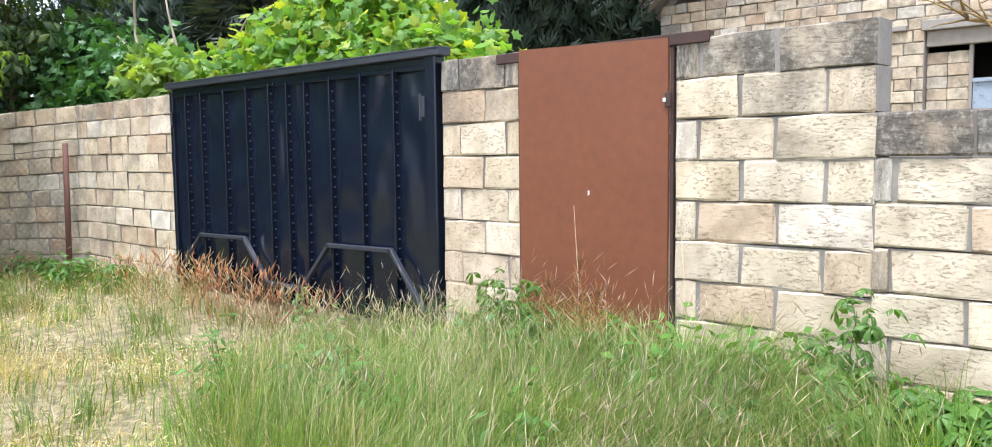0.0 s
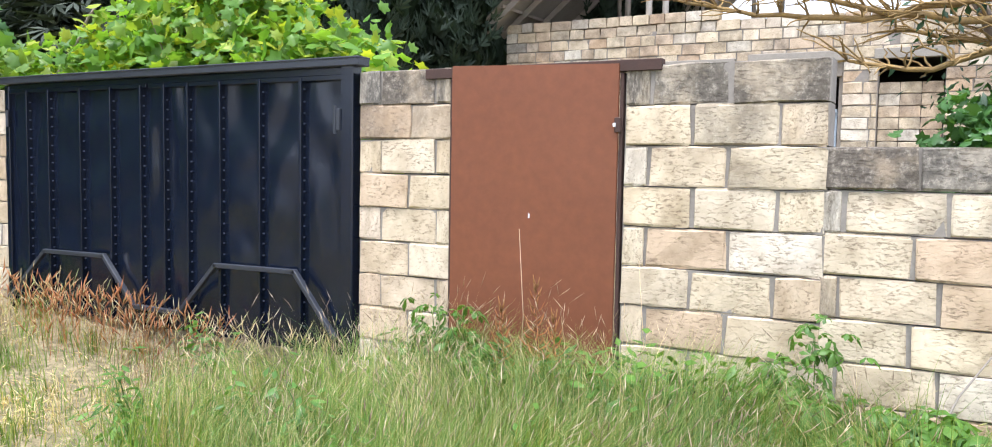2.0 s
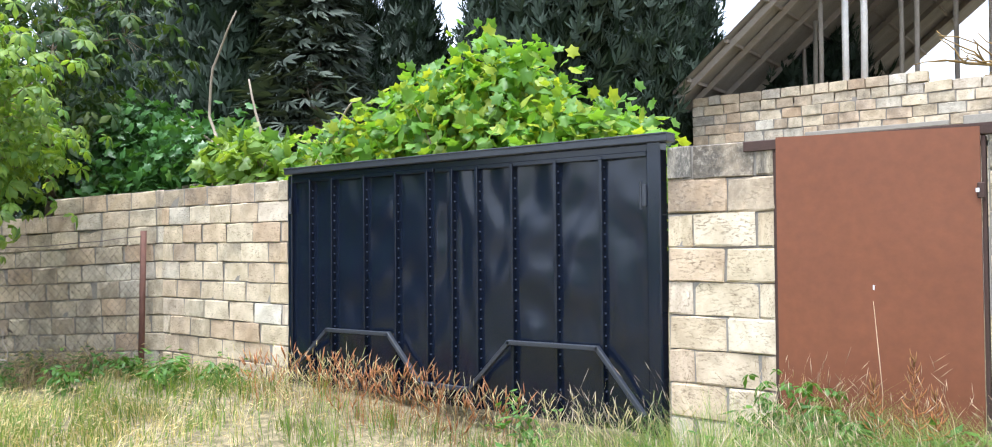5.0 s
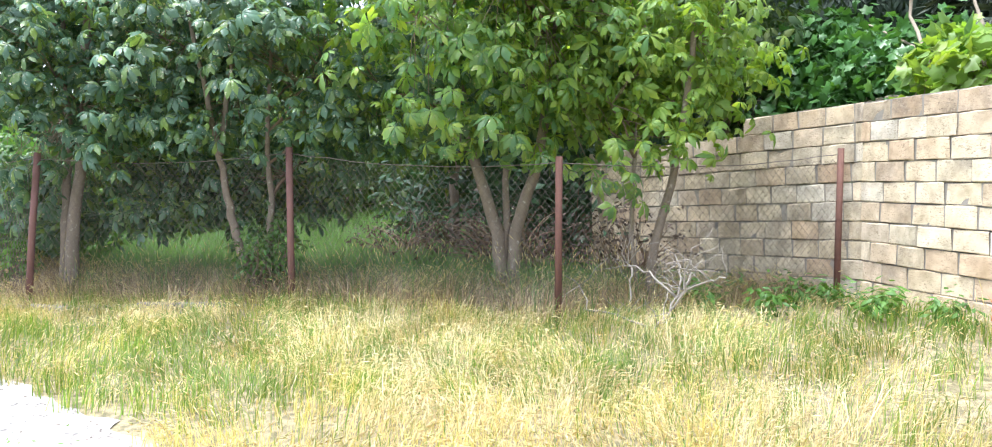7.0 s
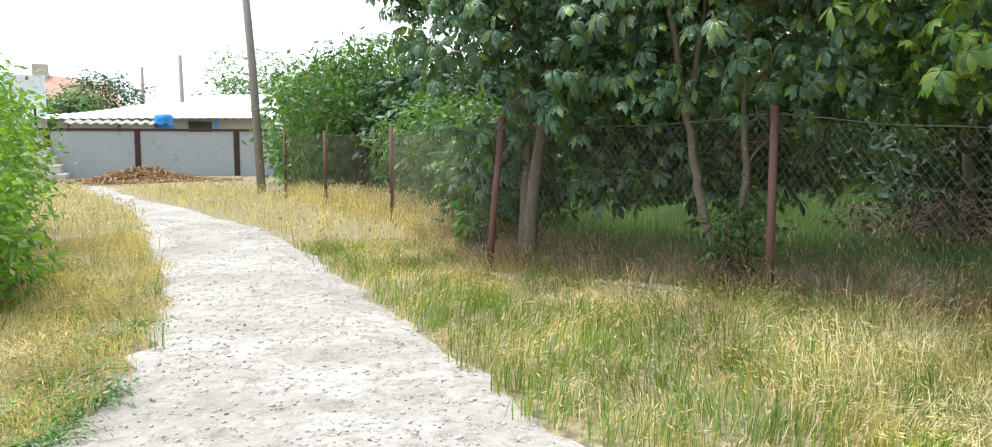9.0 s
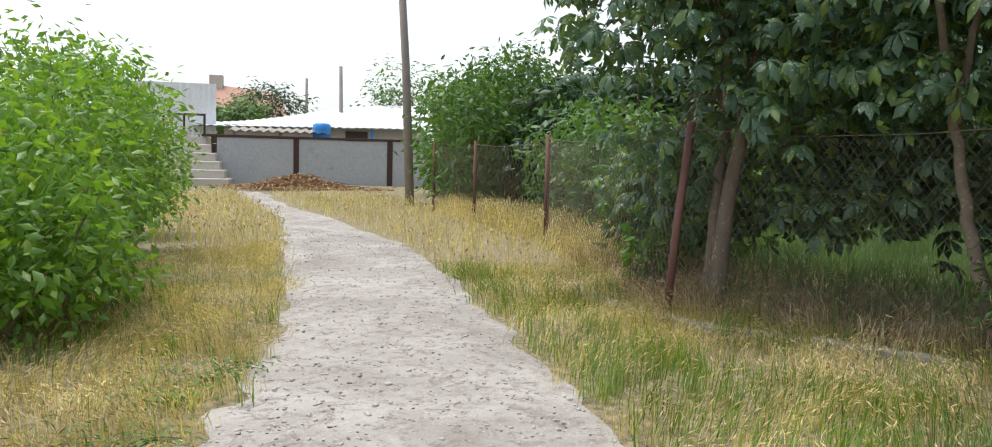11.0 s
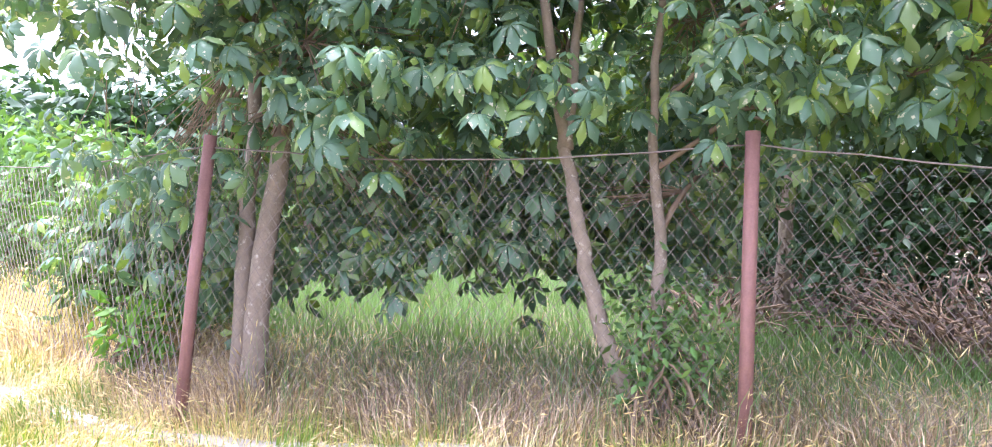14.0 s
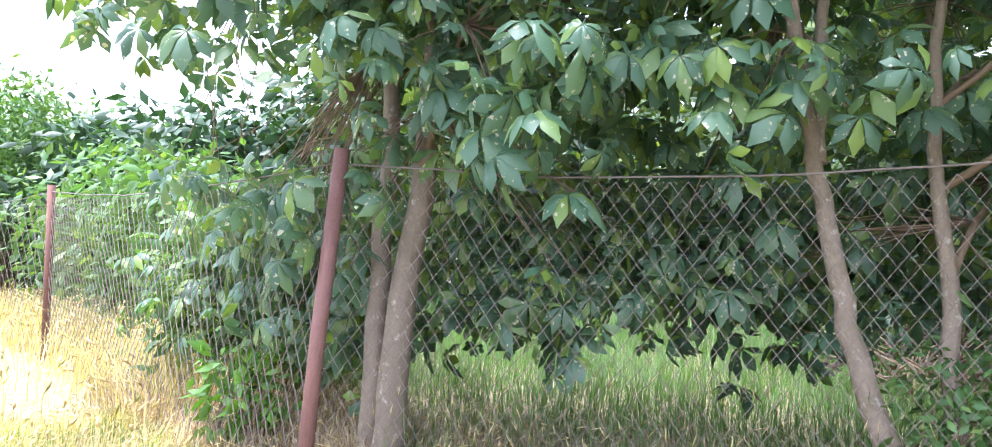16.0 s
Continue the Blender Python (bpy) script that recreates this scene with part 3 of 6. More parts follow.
def palmate(n=6, seed=0):
    """A hand-shaped compound leaf: n uneven drooping leaflets and a stalk, about 1 across."""
    v, f = [], []
    r = random.Random(seed)
    for i in range(n):
        a = math.radians(-115 + 230 * i / (n - 1))
        a += r.uniform(-0.12, 0.12)
        size = 0.56 * (1.0 - 0.32 * abs(2 * i / (n - 1) - 1) ** 1.5) * r.uniform(0.82, 1.08)
        hang, wide = r.uniform(0.6, 1.5), r.uniform(0.85, 1.2)
        d, s = Vector((math.cos(a), math.sin(a), 0)), Vector((-math.sin(a), math.cos(a), 0))
        k = len(v)
        for t, w, z in ((0.03, 0.0, 0), (0.36, 0.115, -0.05), (0.36, -0.115, -0.05), (0.40, 0.0, 0.02), (0.69, 0.235, -0.26), (0.69, -0.235, -0.26), (0.72, 0.0, -0.19), (0.97, 0.0, -0.54)):
            p = d * t * size + s * w * size * wide
            v.append((p.x, p.y, z * size * hang))
        f += [(k, k + 3, k + 1), (k, k + 2, k + 3), (k + 1, k + 3, k + 6), (k + 1, k + 6, k + 4), (k + 3, k + 2, k + 5), (k + 3, k + 5, k + 6), (k + 4, k + 6, k + 7), (k + 6, k + 5, k + 7)]
    k = len(v)
    v += [(0.02, 0.006, 0), (0.02, -0.006, 0), (-0.4, 0.0, 0.12)]
    f += [(k, k + 2, k + 1)]
    return np.array(v), np.array(f)


def lobed():
    """A five-lobed vine or maple leaf, 1 across, folded a little along its rib."""
    out = []
    for i in range(11):
        a = math.radians(-150 + 300 * i / 10)
        rad = (0.55 if i % 2 == 0 else 0.36) * (1.0 if abs(i - 5) < 4 else 0.8)
        out.append((0.15 + rad * math.cos(a), rad * math.sin(a), -0.10 * abs(math.sin(a)) - 0.06 * (i % 2)))
    v = [(0.0, 0, 0.03), (-0.2, 0, 0)] + out
    f = [(0, 2 + i, 3 + i) for i in range(10)] + [(1, 2, 0), (1, 0, 12)]
    return np.array(v), np.array(f)


def oval():
    """A plain pointed leaf, 1 long, folded along its rib."""
    v = [(0, 0, 0), (0.45, 0.22, -0.05), (0.45, -0.22, -0.05), (0.5, 0, 0.04), (1.0, 0, -0.12)]
    return np.array(v), np.array([(0, 3, 1), (0, 2, 3), (1, 3, 4), (3, 2, 4)])


def spray():
    """A flat spray of conifer scale leaves."""
    v, f = [], []
    for a, l in ((-40, 0.6), (-14, 0.9), (12, 1.0), (38, 0.65)):
        c, s = math.cos(math.radians(a)), math.sin(math.radians(a))
        k = len(v)
        v += [(0, 0, 0), (0.5 * l * c - 0.07 * s, 0.5 * l * s + 0.07 * c, 0.03), (0.5 * l * c + 0.07 * s, 0.5 * l * s - 0.07 * c, -0.03), (l * c, l * s, -0.04)]
        f += [(k, k + 2, k + 1), (k + 1, k + 2, k + 3)]
    return np.array(v), np.array(f)


TEMPLATES = {"palmate": palmate(7, 1), "palmate_b": palmate(6, 2), "palmate_c": palmate(5, 3), "palmate_d": palmate(7, 4), "palmate5": palmate(5, 5), "lobed": lobed(), "oval": oval(), "spray": spray()}


def unit(a):
    return a / np.maximum(np.linalg.norm(a, axis=1, keepdims=True), 1e-6)


def leaf_cloud(name, kind, points, normals, forwards, sizes, mat):
    """Many leaves as one mesh: each with its place, the way its face looks, the way its tip points, and its size."""
    normals = unit(normals)
    forwards = unit(forwards - normals * np.sum(forwards * normals, 1, keepdims=True))
    kinds = [kind] if kind != "palmate" else ["palmate", "palmate_b", "palmate_c", "palmate_d"]
    vs, fs, count = [], [], 0
    for i, one in enumerate(kinds):
        tv, tf = TEMPLATES[one]
        pick = slice(i, None, len(kinds))
        n, fwd, pts = normals[pick], forwards[pick], points[pick]
        side = np.cross(n, fwd)
        k = np.asarray(sizes)[pick][:, None, None]
        v = pts[:, None, :] + k * (tv[None, :, 0:1] * fwd[:, None] + tv[None, :, 1:2] * side[:, None] + tv[None, :, 2:3] * n[:, None])
        vs.append(v.reshape(-1, 3))
        fs.append((tf[None] + (count + np.arange(len(pts)) * len(tv))[:, None, None]).reshape(-1, 3))
        count += len(vs[-1])
    return tri_mesh(name, np.concatenate(vs), np.concatenate(fs), mat)


def clump_points(centres, per, spread, centre_of=None, up=0.75, droop=0.4, loose=0.35):
    """Leaf places, normals and tips round clump centres."""
    c = np.repeat(np.asarray(centres, float), per, axis=0)
    off = rng.normal(size=c.shape) * np.asarray(spread)
    p = c + off
    out = unit(off + 1e-4)
    if centre_of is not None:
        away = unit(p - np.asarray(centre_of))
        out = unit(out + 0.8 * away)
    n = out * 0.55 + np.array([0, 0, up]) + rng.normal(size=c.shape) * loose
    f = out + rng.normal(size=c.shape) * 0.4 - np.array([0, 0, droop])
    return p, n, f


def curve(a, b, sag, r, steps=6, rough=0.05):
    a, b = Vector(a), Vector(b)
    l = (b - a).length
    pts = []
    for i in range(steps + 1):
        t = i / steps
        p = a.lerp(b, t) + Vector((0, 0, sag * l * math.sin(math.pi * t)))
        if 0 < i < steps:
            p += Vector((r.uniform(-1, 1), r.uniform(-1, 1), r.uniform(-0.6, 0.6))) * rough * l
        pts.append(p)
    return pts


def taper(a, b, n):
    return [a + (b - a) * i / (n - 1) for i in range(n)]


def broadleaf(name, label, base, stems, crown, radii, leaf, leaf_size, mat, twigs=240, per=9, seed=1, floor=1.4, bark="bark", extra=(), thick=0.085, spread=0.2):
    """A tree: stems as polylines from the base, limbs to clumps in an uneven crown, leaves on the clumps."""
    r = random.Random(seed)
    root = new(name)
    root.location = base
    tagged(root, label, "tree")
    o = Vector(base)
    wood = Shape()
    nodes = []
    for path, rad in stems:
        pts = [Vector(p) for p in path]
        fine = []
        for a, b in zip(pts, pts[1:]):
            for k in range(4):
                fine.append(a.lerp(b, k / 4) + Vector((r.uniform(-1, 1), r.uniform(-1, 1), 0)) * 0.012)
        fine.append(pts[-1])
        rr = taper(rad, rad * 0.35, len(fine))
        rr[0] *= 1.35
        wood.tube([p - o for p in fine], rr, 9)
        nodes += [(p, q) for p, q in zip(fine, rr) if p.z > 1.1]
    child("trunk", wood.mesh("trunk", M[bark], True), root)
    c, rd = Vector(crown), Vector(radii)
    ends = []
    while len(ends) < twigs:
        d = Vector((r.gauss(0, 1), r.gauss(0, 1), r.gauss(0, 1))).normalized()
        k = r.random() ** 0.42
        p = c + Vector((d.x * rd.x, d.y * rd.y, d.z * rd.z)) * k
        lump = noise.noise(p * 0.75 + Vector((seed * 3.1, 0, 0)))
        low = floor + 0.35 * noise.noise((p.x * 0.8, p.y * 0.8, seed))
        if p.z > low and lump > -0.20:
            ends.append(p)
    ends += [Vector(e) for e in extra]
    limbs, hubs = [], []
    high = [e for e in ends if e.z > floor + 0.35]
    for e in high[:: max(1, len(high) // 16)]:
        n = min(nodes, key=lambda q: (q[0] - e).length + 0.6 * abs(q[0].z - e.z + 0.8))
        path = curve(n[0], n[0].lerp(e, 0.72), 0.08, r, 6, 0.035)
        limbs.append(Shape().tube([p - o for p in path], taper(min(n[1] * 0.6, 0.022), 0.007, len(path)), 6))
        hubs += [(p, len(limbs) - 1) for p in path[2:]]
    for e in ends:
        n = min(hubs, key=lambda q: (q[0] - e).length)
        path = curve(n[0], e, 0.06, r, 3, 0.06)
        limbs[n[1]].tube([p - o for p in path], taper(0.0055, 0.0022, len(path)), 4)
    for limb in limbs:
        child("limb", limb.mesh("limb", M["twig"], True), root)
    p, n, f = clump_points([e - o for e in ends], per, (spread, spread, spread * 0.7), c - o - Vector((0, 0, rd.z * 0.6)))
    child("crown", leaf_cloud("crown", leaf, p, n, f, rng.uniform(0.5, 1.25, len(p)) * leaf_size, mat), root)
    return root


def chestnuts():
    random.seed(3)
    lab = "horse chestnut with drooping palmate leaves"
    # twin-stemmed tree beside the leaning post
    broadleaf("chestnut_tree", lab + " on two grey stems", (-12.35, -3.17, 0), [([(-12.35, -3.17, -0.05), (-12.37, -3.13, 0.7), (-12.42, -3.02, 1.6), (-12.4, -2.9, 3.2), (-12.5, -2.85, 5.0)], 0.085),
              ([(-12.42, -3.25, -0.05), (-12.5, -3.25, 0.8), (-12.6, -3.2, 1.7), (-12.9, -3.3, 3.0), (-13.2, -3.4, 4.4)], 0.065)],
              (-12.7, -3.05, 2.9), (1.75, 1.75, 1.9), "palmate", 0.285, M["chestnut"], 250, 10, 2, 1.4,
              extra=[(-12.9, -3.7, 1.1), (-13.1, -3.9, 1.3), (-13.3, -3.8, 0.95), (-12.0, -2.4, 1.05), (-12.1, -2.2, 0.95), (-12.3, -2.0, 1.2), (-13.6, -2.4, 0.95), (-13.2, -1.8, 1.15)] + [(random.uniform(-14.0, -12.6), random.uniform(-3.0, -1.6), random.uniform(0.85, 1.5)) for _ in range(34)] + [(x, -3.53 + (x + 12.05) * 0.717 + random.uniform(0.4, 1.3), random.uniform(0.6, 1.5)) for x in [random.uniform(-15.0, -12.6) for _ in range(56)]] + [(random.uniform(-14.2, -12.3), random.uniform(-3.4, -1.9), random.uniform(0.95, 1.6)) for _ in range(15)] + [(random.uniform(-12.0, -11.5), random.uniform(-4.3, -2.7), random.uniform(1.9, 2.6)) for _ in range(14)])
    # tree behind the upright post
    broadleaf("chestnut_tree", lab + " with forking upper limbs", (-11.3, -1.1, 0), [([(-11.32, -0.98, -0.05), (-11.48, -1.2, 0.45), (-11.55, -1.32, 0.9), (-11.6, -1.38, 1.3), (-11.62, -1.48, 1.75), (-11.6, -1.62, 2.6), (-11.55, -1.8, 3.8)], 0.056),
              ([(-11.6, -1.44, 1.55), (-11.72, -1.36, 2.0), (-11.87, -1.3, 2.7), (-11.85, -1.25, 4.2)], 0.036), ([(-11.34, -0.95, -0.05), (-11.48, -0.93, 0.5), (-11.58, -0.9, 1.1), (-11.64, -0.93, 1.8), (-11.66, -0.85, 2.8)], 0.05)],
              (-11.95, -0.8, 3.0), (1.75, 1.8, 1.75), "palmate", 0.285, M["chestnut"], 245, 10, 5, 1.5,
              extra=[(-12.3, -1.6, 1.15), (-12.5, -1.3, 1.0), (-12.2, -1.9, 1.05), (-12.9, -1.0, 1.2), (-12.6, -0.6, 1.1), (-12.0, -0.4, 1.2), (-12.2, -0.2, 1.35), (-13.0, -1.6, 1.0), (-11.2, -0.45, 1.75), (-11.0, -0.7, 1.78), (-11.6, -0.3, 1.45)] + [(random.uniform(-13.6, -12.0), random.uniform(-1.8, -0.2), random.uniform(0.85, 1.5)) for _ in range(30)] + [(random.uniform(-13.6, -11.8), random.uniform(-1.9, 0.4), random.uniform(1.0, 1.65)) for _ in range(15)] + [(random.uniform(-10.9, -10.2), random.uniform(-1.1, 1.3), random.uniform(1.85, 2.6)) for _ in range(18)])
    # three-stemmed tree near the inner corner
    broadleaf("chestnut_tree", lab + " on three stems from one foot", (-10.55, 1.48, 0), [([(-10.55, 1.48, -0.1), (-10.62, 1.42, 0.7), (-10.72, 1.2, 1.5), (-10.85, 1.0, 2.6), (-10.9, 0.9, 4.4)], 0.08),
              ([(-10.55, 1.55, -0.1), (-10.58, 1.6, 0.7), (-10.52, 1.85, 1.5), (-10.42, 2.0, 2.6), (-10.3, 2.1, 4.2)], 0.08), ([(-10.6, 1.5, -0.1), (-10.68, 1.52, 0.8), (-10.75, 1.55, 1.7), (-10.9, 1.6, 3.0)], 0.05)],
              (-10.5, 1.2, 3.1), (1.7, 1.7, 1.8), "palmate", 0.285, M["chestnut_lit"], 205, 8, 9, 1.62,
              extra=[(-9.6, 2.1, 1.35), (-9.4, 2.3, 1.3), (-9.8, 1.6, 1.5), (-9.5, 1.2, 1.65), (-9.7, 0.6, 1.7), (-9.6, 2.5, 1.25)])
    # thin pale-leaved tree by the block wall
    broadleaf("maple_tree", "slender tree with yellow-green leaves leaning over the wall", (-9.75, 2.72, -0.1), [([(-9.75, 2.7, -0.2), (-9.72, 2.78, 0.6), (-9.6, 2.95, 1.4), (-9.5, 3.05, 2.4), (-9.4, 3.1, 3.8)], 0.055),
              ([(-9.8, 2.65, -0.2), (-9.9, 2.6, 0.7), (-10.0, 2.7, 1.7), (-10.0, 2.8, 2.8)], 0.032)],
              (-10.1, 2.8, 2.95), (1.35, 1.3, 1.4), "palmate", 0.25, M["maple"], 190, 8, 13, 1.55, extra=[(-9.45, 2.9, 1.55), (-9.3, 2.8, 1.45), (-9.2, 2.75, 1.6), (-9.2, 2.5, 1.75)])
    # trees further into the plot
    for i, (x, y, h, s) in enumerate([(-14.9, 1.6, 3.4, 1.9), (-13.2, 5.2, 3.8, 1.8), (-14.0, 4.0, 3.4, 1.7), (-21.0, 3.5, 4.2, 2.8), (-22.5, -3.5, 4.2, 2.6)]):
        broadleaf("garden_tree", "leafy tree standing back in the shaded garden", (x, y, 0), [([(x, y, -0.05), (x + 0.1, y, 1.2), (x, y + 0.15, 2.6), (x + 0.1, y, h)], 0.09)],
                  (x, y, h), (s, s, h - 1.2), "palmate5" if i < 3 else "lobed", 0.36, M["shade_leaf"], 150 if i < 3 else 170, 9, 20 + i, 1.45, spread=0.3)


def bush(name, label, boxes, leaf, size, mat, clumps, per, seed, stems=14, spread=0.16):
    """A dense shrub: stems from the ground and leaf clumps through an uneven volume made of ellipsoids."""
    r = random.Random(seed)
    c0 = Vector(boxes[0][0])
    base = Vector((c0.x, c0.y, ground_z(c0.x, c0.y)))
    root = new(name)
    root.location = base
    tagged(root, label, "shrub")
    ends = []
    weights = [b[1][0] * b[1][1] * b[1][2] for b in boxes]
    while len(ends) < clumps:
        c, rd = r.choices(boxes, weights)[0]
        d = Vector((r.gauss(0, 1), r.gauss(0, 1), r.gauss(0, 1))).normalized()
        k = r.random() ** 0.3
        p = Vector((c[0] + d.x * rd[0] * k, c[1] + d.y * rd[1] * k, c[2] + d.z * rd[2] * k))
        if p.z > ground_z(p.x, p.y) + 0.08 and noise.noise(p * 1.1 + Vector((seed, 0, 0))) > -0.25:
            ends.append(p)
    wood = Shape()
    for e in ends[::max(1, clumps // (stems * 3))]:
        c = min(boxes, key=lambda b: (Vector(b[0]) - e).length)[0]
        foot = Vector((c[0] + r.uniform(-0.3, 0.3), c[1] + r.uniform(-0.3, 0.3), 0))
        foot.z = ground_z(foot.x, foot.y) - 0.03
        path = curve(foot, e, 0.1, r, 5, 0.05)
        wood.tube([p - base for p in path], taper(0.016, 0.004, len(path)), 5)
    tagged(child("stem_tangle", wood.mesh("stem_tangle", M["twig"], True), root), kind="stuff")
    p, n, f = clump_points([e - base for e in ends], per, (spread, spread, spread * 0.8), None, 0.55, 0.2, 0.6)
    child("foliage", leaf_cloud("foliage", leaf, p, n, f, rng.uniform(0.7, 1.3, len(p)) * size, mat), root)
    return root


def bushes():
    # low suckers at the foot of the tree by the upright post
    bush("sucker_growth", "leafy suckers round the foot of a chestnut", [((-11.3, -0.92, 0.5), (0.22, 0.25, 0.42))], "oval", 0.07, M["bush"], 78, 10, 31, 6, 0.08)
    bush("sapling", "small bright green sapling by the leaning post", [((-13.05, -4.0, 0.3), (0.2, 0.22, 0.3))], "oval", 0.12, M["weed"], 26, 8, 32, 4, 0.08)
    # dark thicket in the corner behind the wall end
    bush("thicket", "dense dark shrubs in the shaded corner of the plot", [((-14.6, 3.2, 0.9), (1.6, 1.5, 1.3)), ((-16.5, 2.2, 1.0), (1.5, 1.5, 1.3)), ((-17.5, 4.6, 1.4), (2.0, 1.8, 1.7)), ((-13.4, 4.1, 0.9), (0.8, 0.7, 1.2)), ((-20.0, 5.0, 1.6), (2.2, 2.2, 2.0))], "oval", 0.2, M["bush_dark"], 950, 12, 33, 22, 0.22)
    # shrubs behind the fence along the path
    bush("hedge_shrub", "unruly green shrub pushing through the fence", [((-15.6, -4.3, 0.8), (1.0, 0.9, 0.9)), ((-14.6, -4.3, 0.6), (0.6, 0.5, 0.6))], "oval", 0.15, M["bush"], 300, 12, 34, 14, 0.18)
    bush("hedge_shrub", "unruly green shrub pushing through the fence", [((-18.3, -6.1, 1.0), (1.3, 1.1, 1.2)), ((-19.8, -7.3, 1.2), (1.2, 1.1, 1.3))], "oval", 0.18, M["bush"], 380, 12, 35, 14, 0.2)
    bush("hedge_shrub", "tall green shrub beside the utility pole", [((-22.5, -11.7, 1.9), (1.1, 1.0, 1.6)), ((-24.3, -11.2, 2.6), (1.5, 1.3, 1.7))], "oval", 0.18, M["bush"], 480, 12, 36, 14, 0.22)
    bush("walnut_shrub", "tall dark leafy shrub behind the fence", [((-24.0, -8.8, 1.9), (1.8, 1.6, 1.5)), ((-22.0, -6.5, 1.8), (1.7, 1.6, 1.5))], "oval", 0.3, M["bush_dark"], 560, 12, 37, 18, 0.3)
    bush("walnut_shrub", "tall light green leafy shrub behind the fence", [((-28.0, -13.5, 2.1), (2.4, 2.0, 2.0)), ((-30.5, -16.0, 1.9), (2.1, 1.9, 1.8)), ((-26.0, -10.0, 2.0), (2.0, 1.8, 1.7))], "oval", 0.34, M["bush"], 760, 12, 38, 20, 0.34)
    bush("garden_shrub", "shrubs at the back of the garden, leaf colour darkened for shade", [((-27, 0, 1.5), (1.8, 2.8, 1.8)), ((-27, -4.5, 1.5), (1.8, 2.6, 1.9))], "oval", 0.30, M["shade_leaf"], 420, 13, 39, 16, 0.36)
    # the wooded back of the garden
    for i in range(7):
        y = -15 + 4.6 * i
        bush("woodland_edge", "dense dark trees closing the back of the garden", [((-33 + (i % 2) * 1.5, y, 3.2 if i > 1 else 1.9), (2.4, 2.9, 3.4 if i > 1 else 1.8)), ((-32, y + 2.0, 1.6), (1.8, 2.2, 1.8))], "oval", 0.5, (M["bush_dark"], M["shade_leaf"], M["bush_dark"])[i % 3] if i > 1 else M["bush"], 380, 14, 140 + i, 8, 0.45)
    # thick hedge on the other side of the path
    bush("path_hedge", "bright green bramble hedge beside the path", [((-8.28, -7.02, 0.7), (0.85, 0.75, 0.9)), ((-8.95, -7.65, 0.75), (0.9, 0.75, 1.0)), ((-8.6, -7.0, 0.35), (0.75, 0.45, 0.4)), ((-9.95, -8.85, 1.1), (1.1, 0.9, 1.2)), ((-11.6, -10.65, 1.2), (1.3, 1.1, 1.25)), ((-13.5, -13.0, 1.1), (1.4, 1.1, 1.2))], "oval", 0.105, M["hedge_leaf"], 1850, 14, 40, 26, 0.16)
    bush("path_hedge", "bright green bramble hedge beside the path", [((-6.8, -6.6, 0.9), (1.0, 0.8, 1.0)), ((-4.8, -6.0, 0.9), (1.3, 0.8, 1.0))], "oval", 0.12, M["hedge_leaf"], 260, 11, 41, 14, 0.17)
    # dead undergrowth below the thicket
    bush("dead_undergrowth", "dead brown brush under the dark shrubs", [((-13.0, 2.2, 0.4), (1.2, 1.2, 0.5)), ((-14.6, 0.9, 0.35), (1.3, 0.9, 0.45)), ((-12.3, 3.5, 0.4), (1.0, 0.8, 0.5))], "oval", 0.075, M["dry_brush"], 260, 11, 44, 60, 0.17)


def vines():
    def mass(name, label, boxes, size, mat, clumps, per, seed):
        return bush(name, label, boxes, "lobed", size, mat, clumps, per, seed, 16, 0.17)
    mass("grape_vine", "sunlit grape vine heaped behind the gate", [((-6.3, 6.2, 2.1), (1.5, 0.8, 0.9)), ((-5.0, 6.1, 2.0), (0.75, 0.6, 0.62)), ((-7.7, 6.2, 1.9), (1.1, 0.7, 0.6)), ((-5.9, 6.1, 2.75), (0.55, 0.4, 0.45))], 0.14, M["vine"], 900, 12, 51)
    mass("ivy_clump", "green lobed climber over the wall top", [((-10.6, 6.0, 2.1), (0.9, 0.6, 0.9)), ((-12.0, 6.0, 2.3), (1.1, 0.6, 1.0))], 0.15, M["ivy"], 380, 11, 52)
    mass("grape_vine", "bright yellow-green vine shoots on the wall top", [((-8.6, 5.6, 2.15), (0.6, 0.3, 0.35)), ((-9.3, 5.6, 2.3), (0.4, 0.3, 0.35))], 0.19, M["maple"], 60, 9, 53)
    r = random.Random(17)
    root = new("dead_vine")
    root.location = (-9.4, 5.7, 0)
    tagged(root, "bare arching dry stems above the wall", "branch")
    o = Vector((-9.4, 5.7, 0))
    for path in ([(-8.9, 5.5, 1.9), (-9.5, 5.6, 2.3), (-9.95, 5.7, 2.9), (-9.9, 5.7, 3.5), (-9.4, 5.7, 4.1)], [(-9.2, 5.8, 1.8), (-10.0, 5.8, 2.6), (-10.9, 5.9, 3.0)],
                 [(-9.0, 5.8, 2.0), (-9.1, 5.8, 2.7), (-9.3, 5.8, 3.3)], [(-8.4, 5.8, 2.0), (-7.9, 5.9, 2.6), (-7.6, 5.9, 2.9)], [(-9.2, 5.6, 1.9), (-10.1, 5.6, 2.1), (-11.0, 5.6, 2.0)]):
        fine = []
        for a, b in zip(path, path[1:]):
            fine += [Vector(a).lerp(Vector(b), k / 3) + Vector((r.uniform(-1, 1), r.uniform(-1, 1), r.uniform(-1, 1))) * 0.02 for k in range(3)]
        fine.append(Vector(path[-1]))
        child("stem", Shape().tube([p - o for p in fine], taper(0.026, 0.010, len(fine)), 6).mesh("stem", M["dry_vine"], True), root)


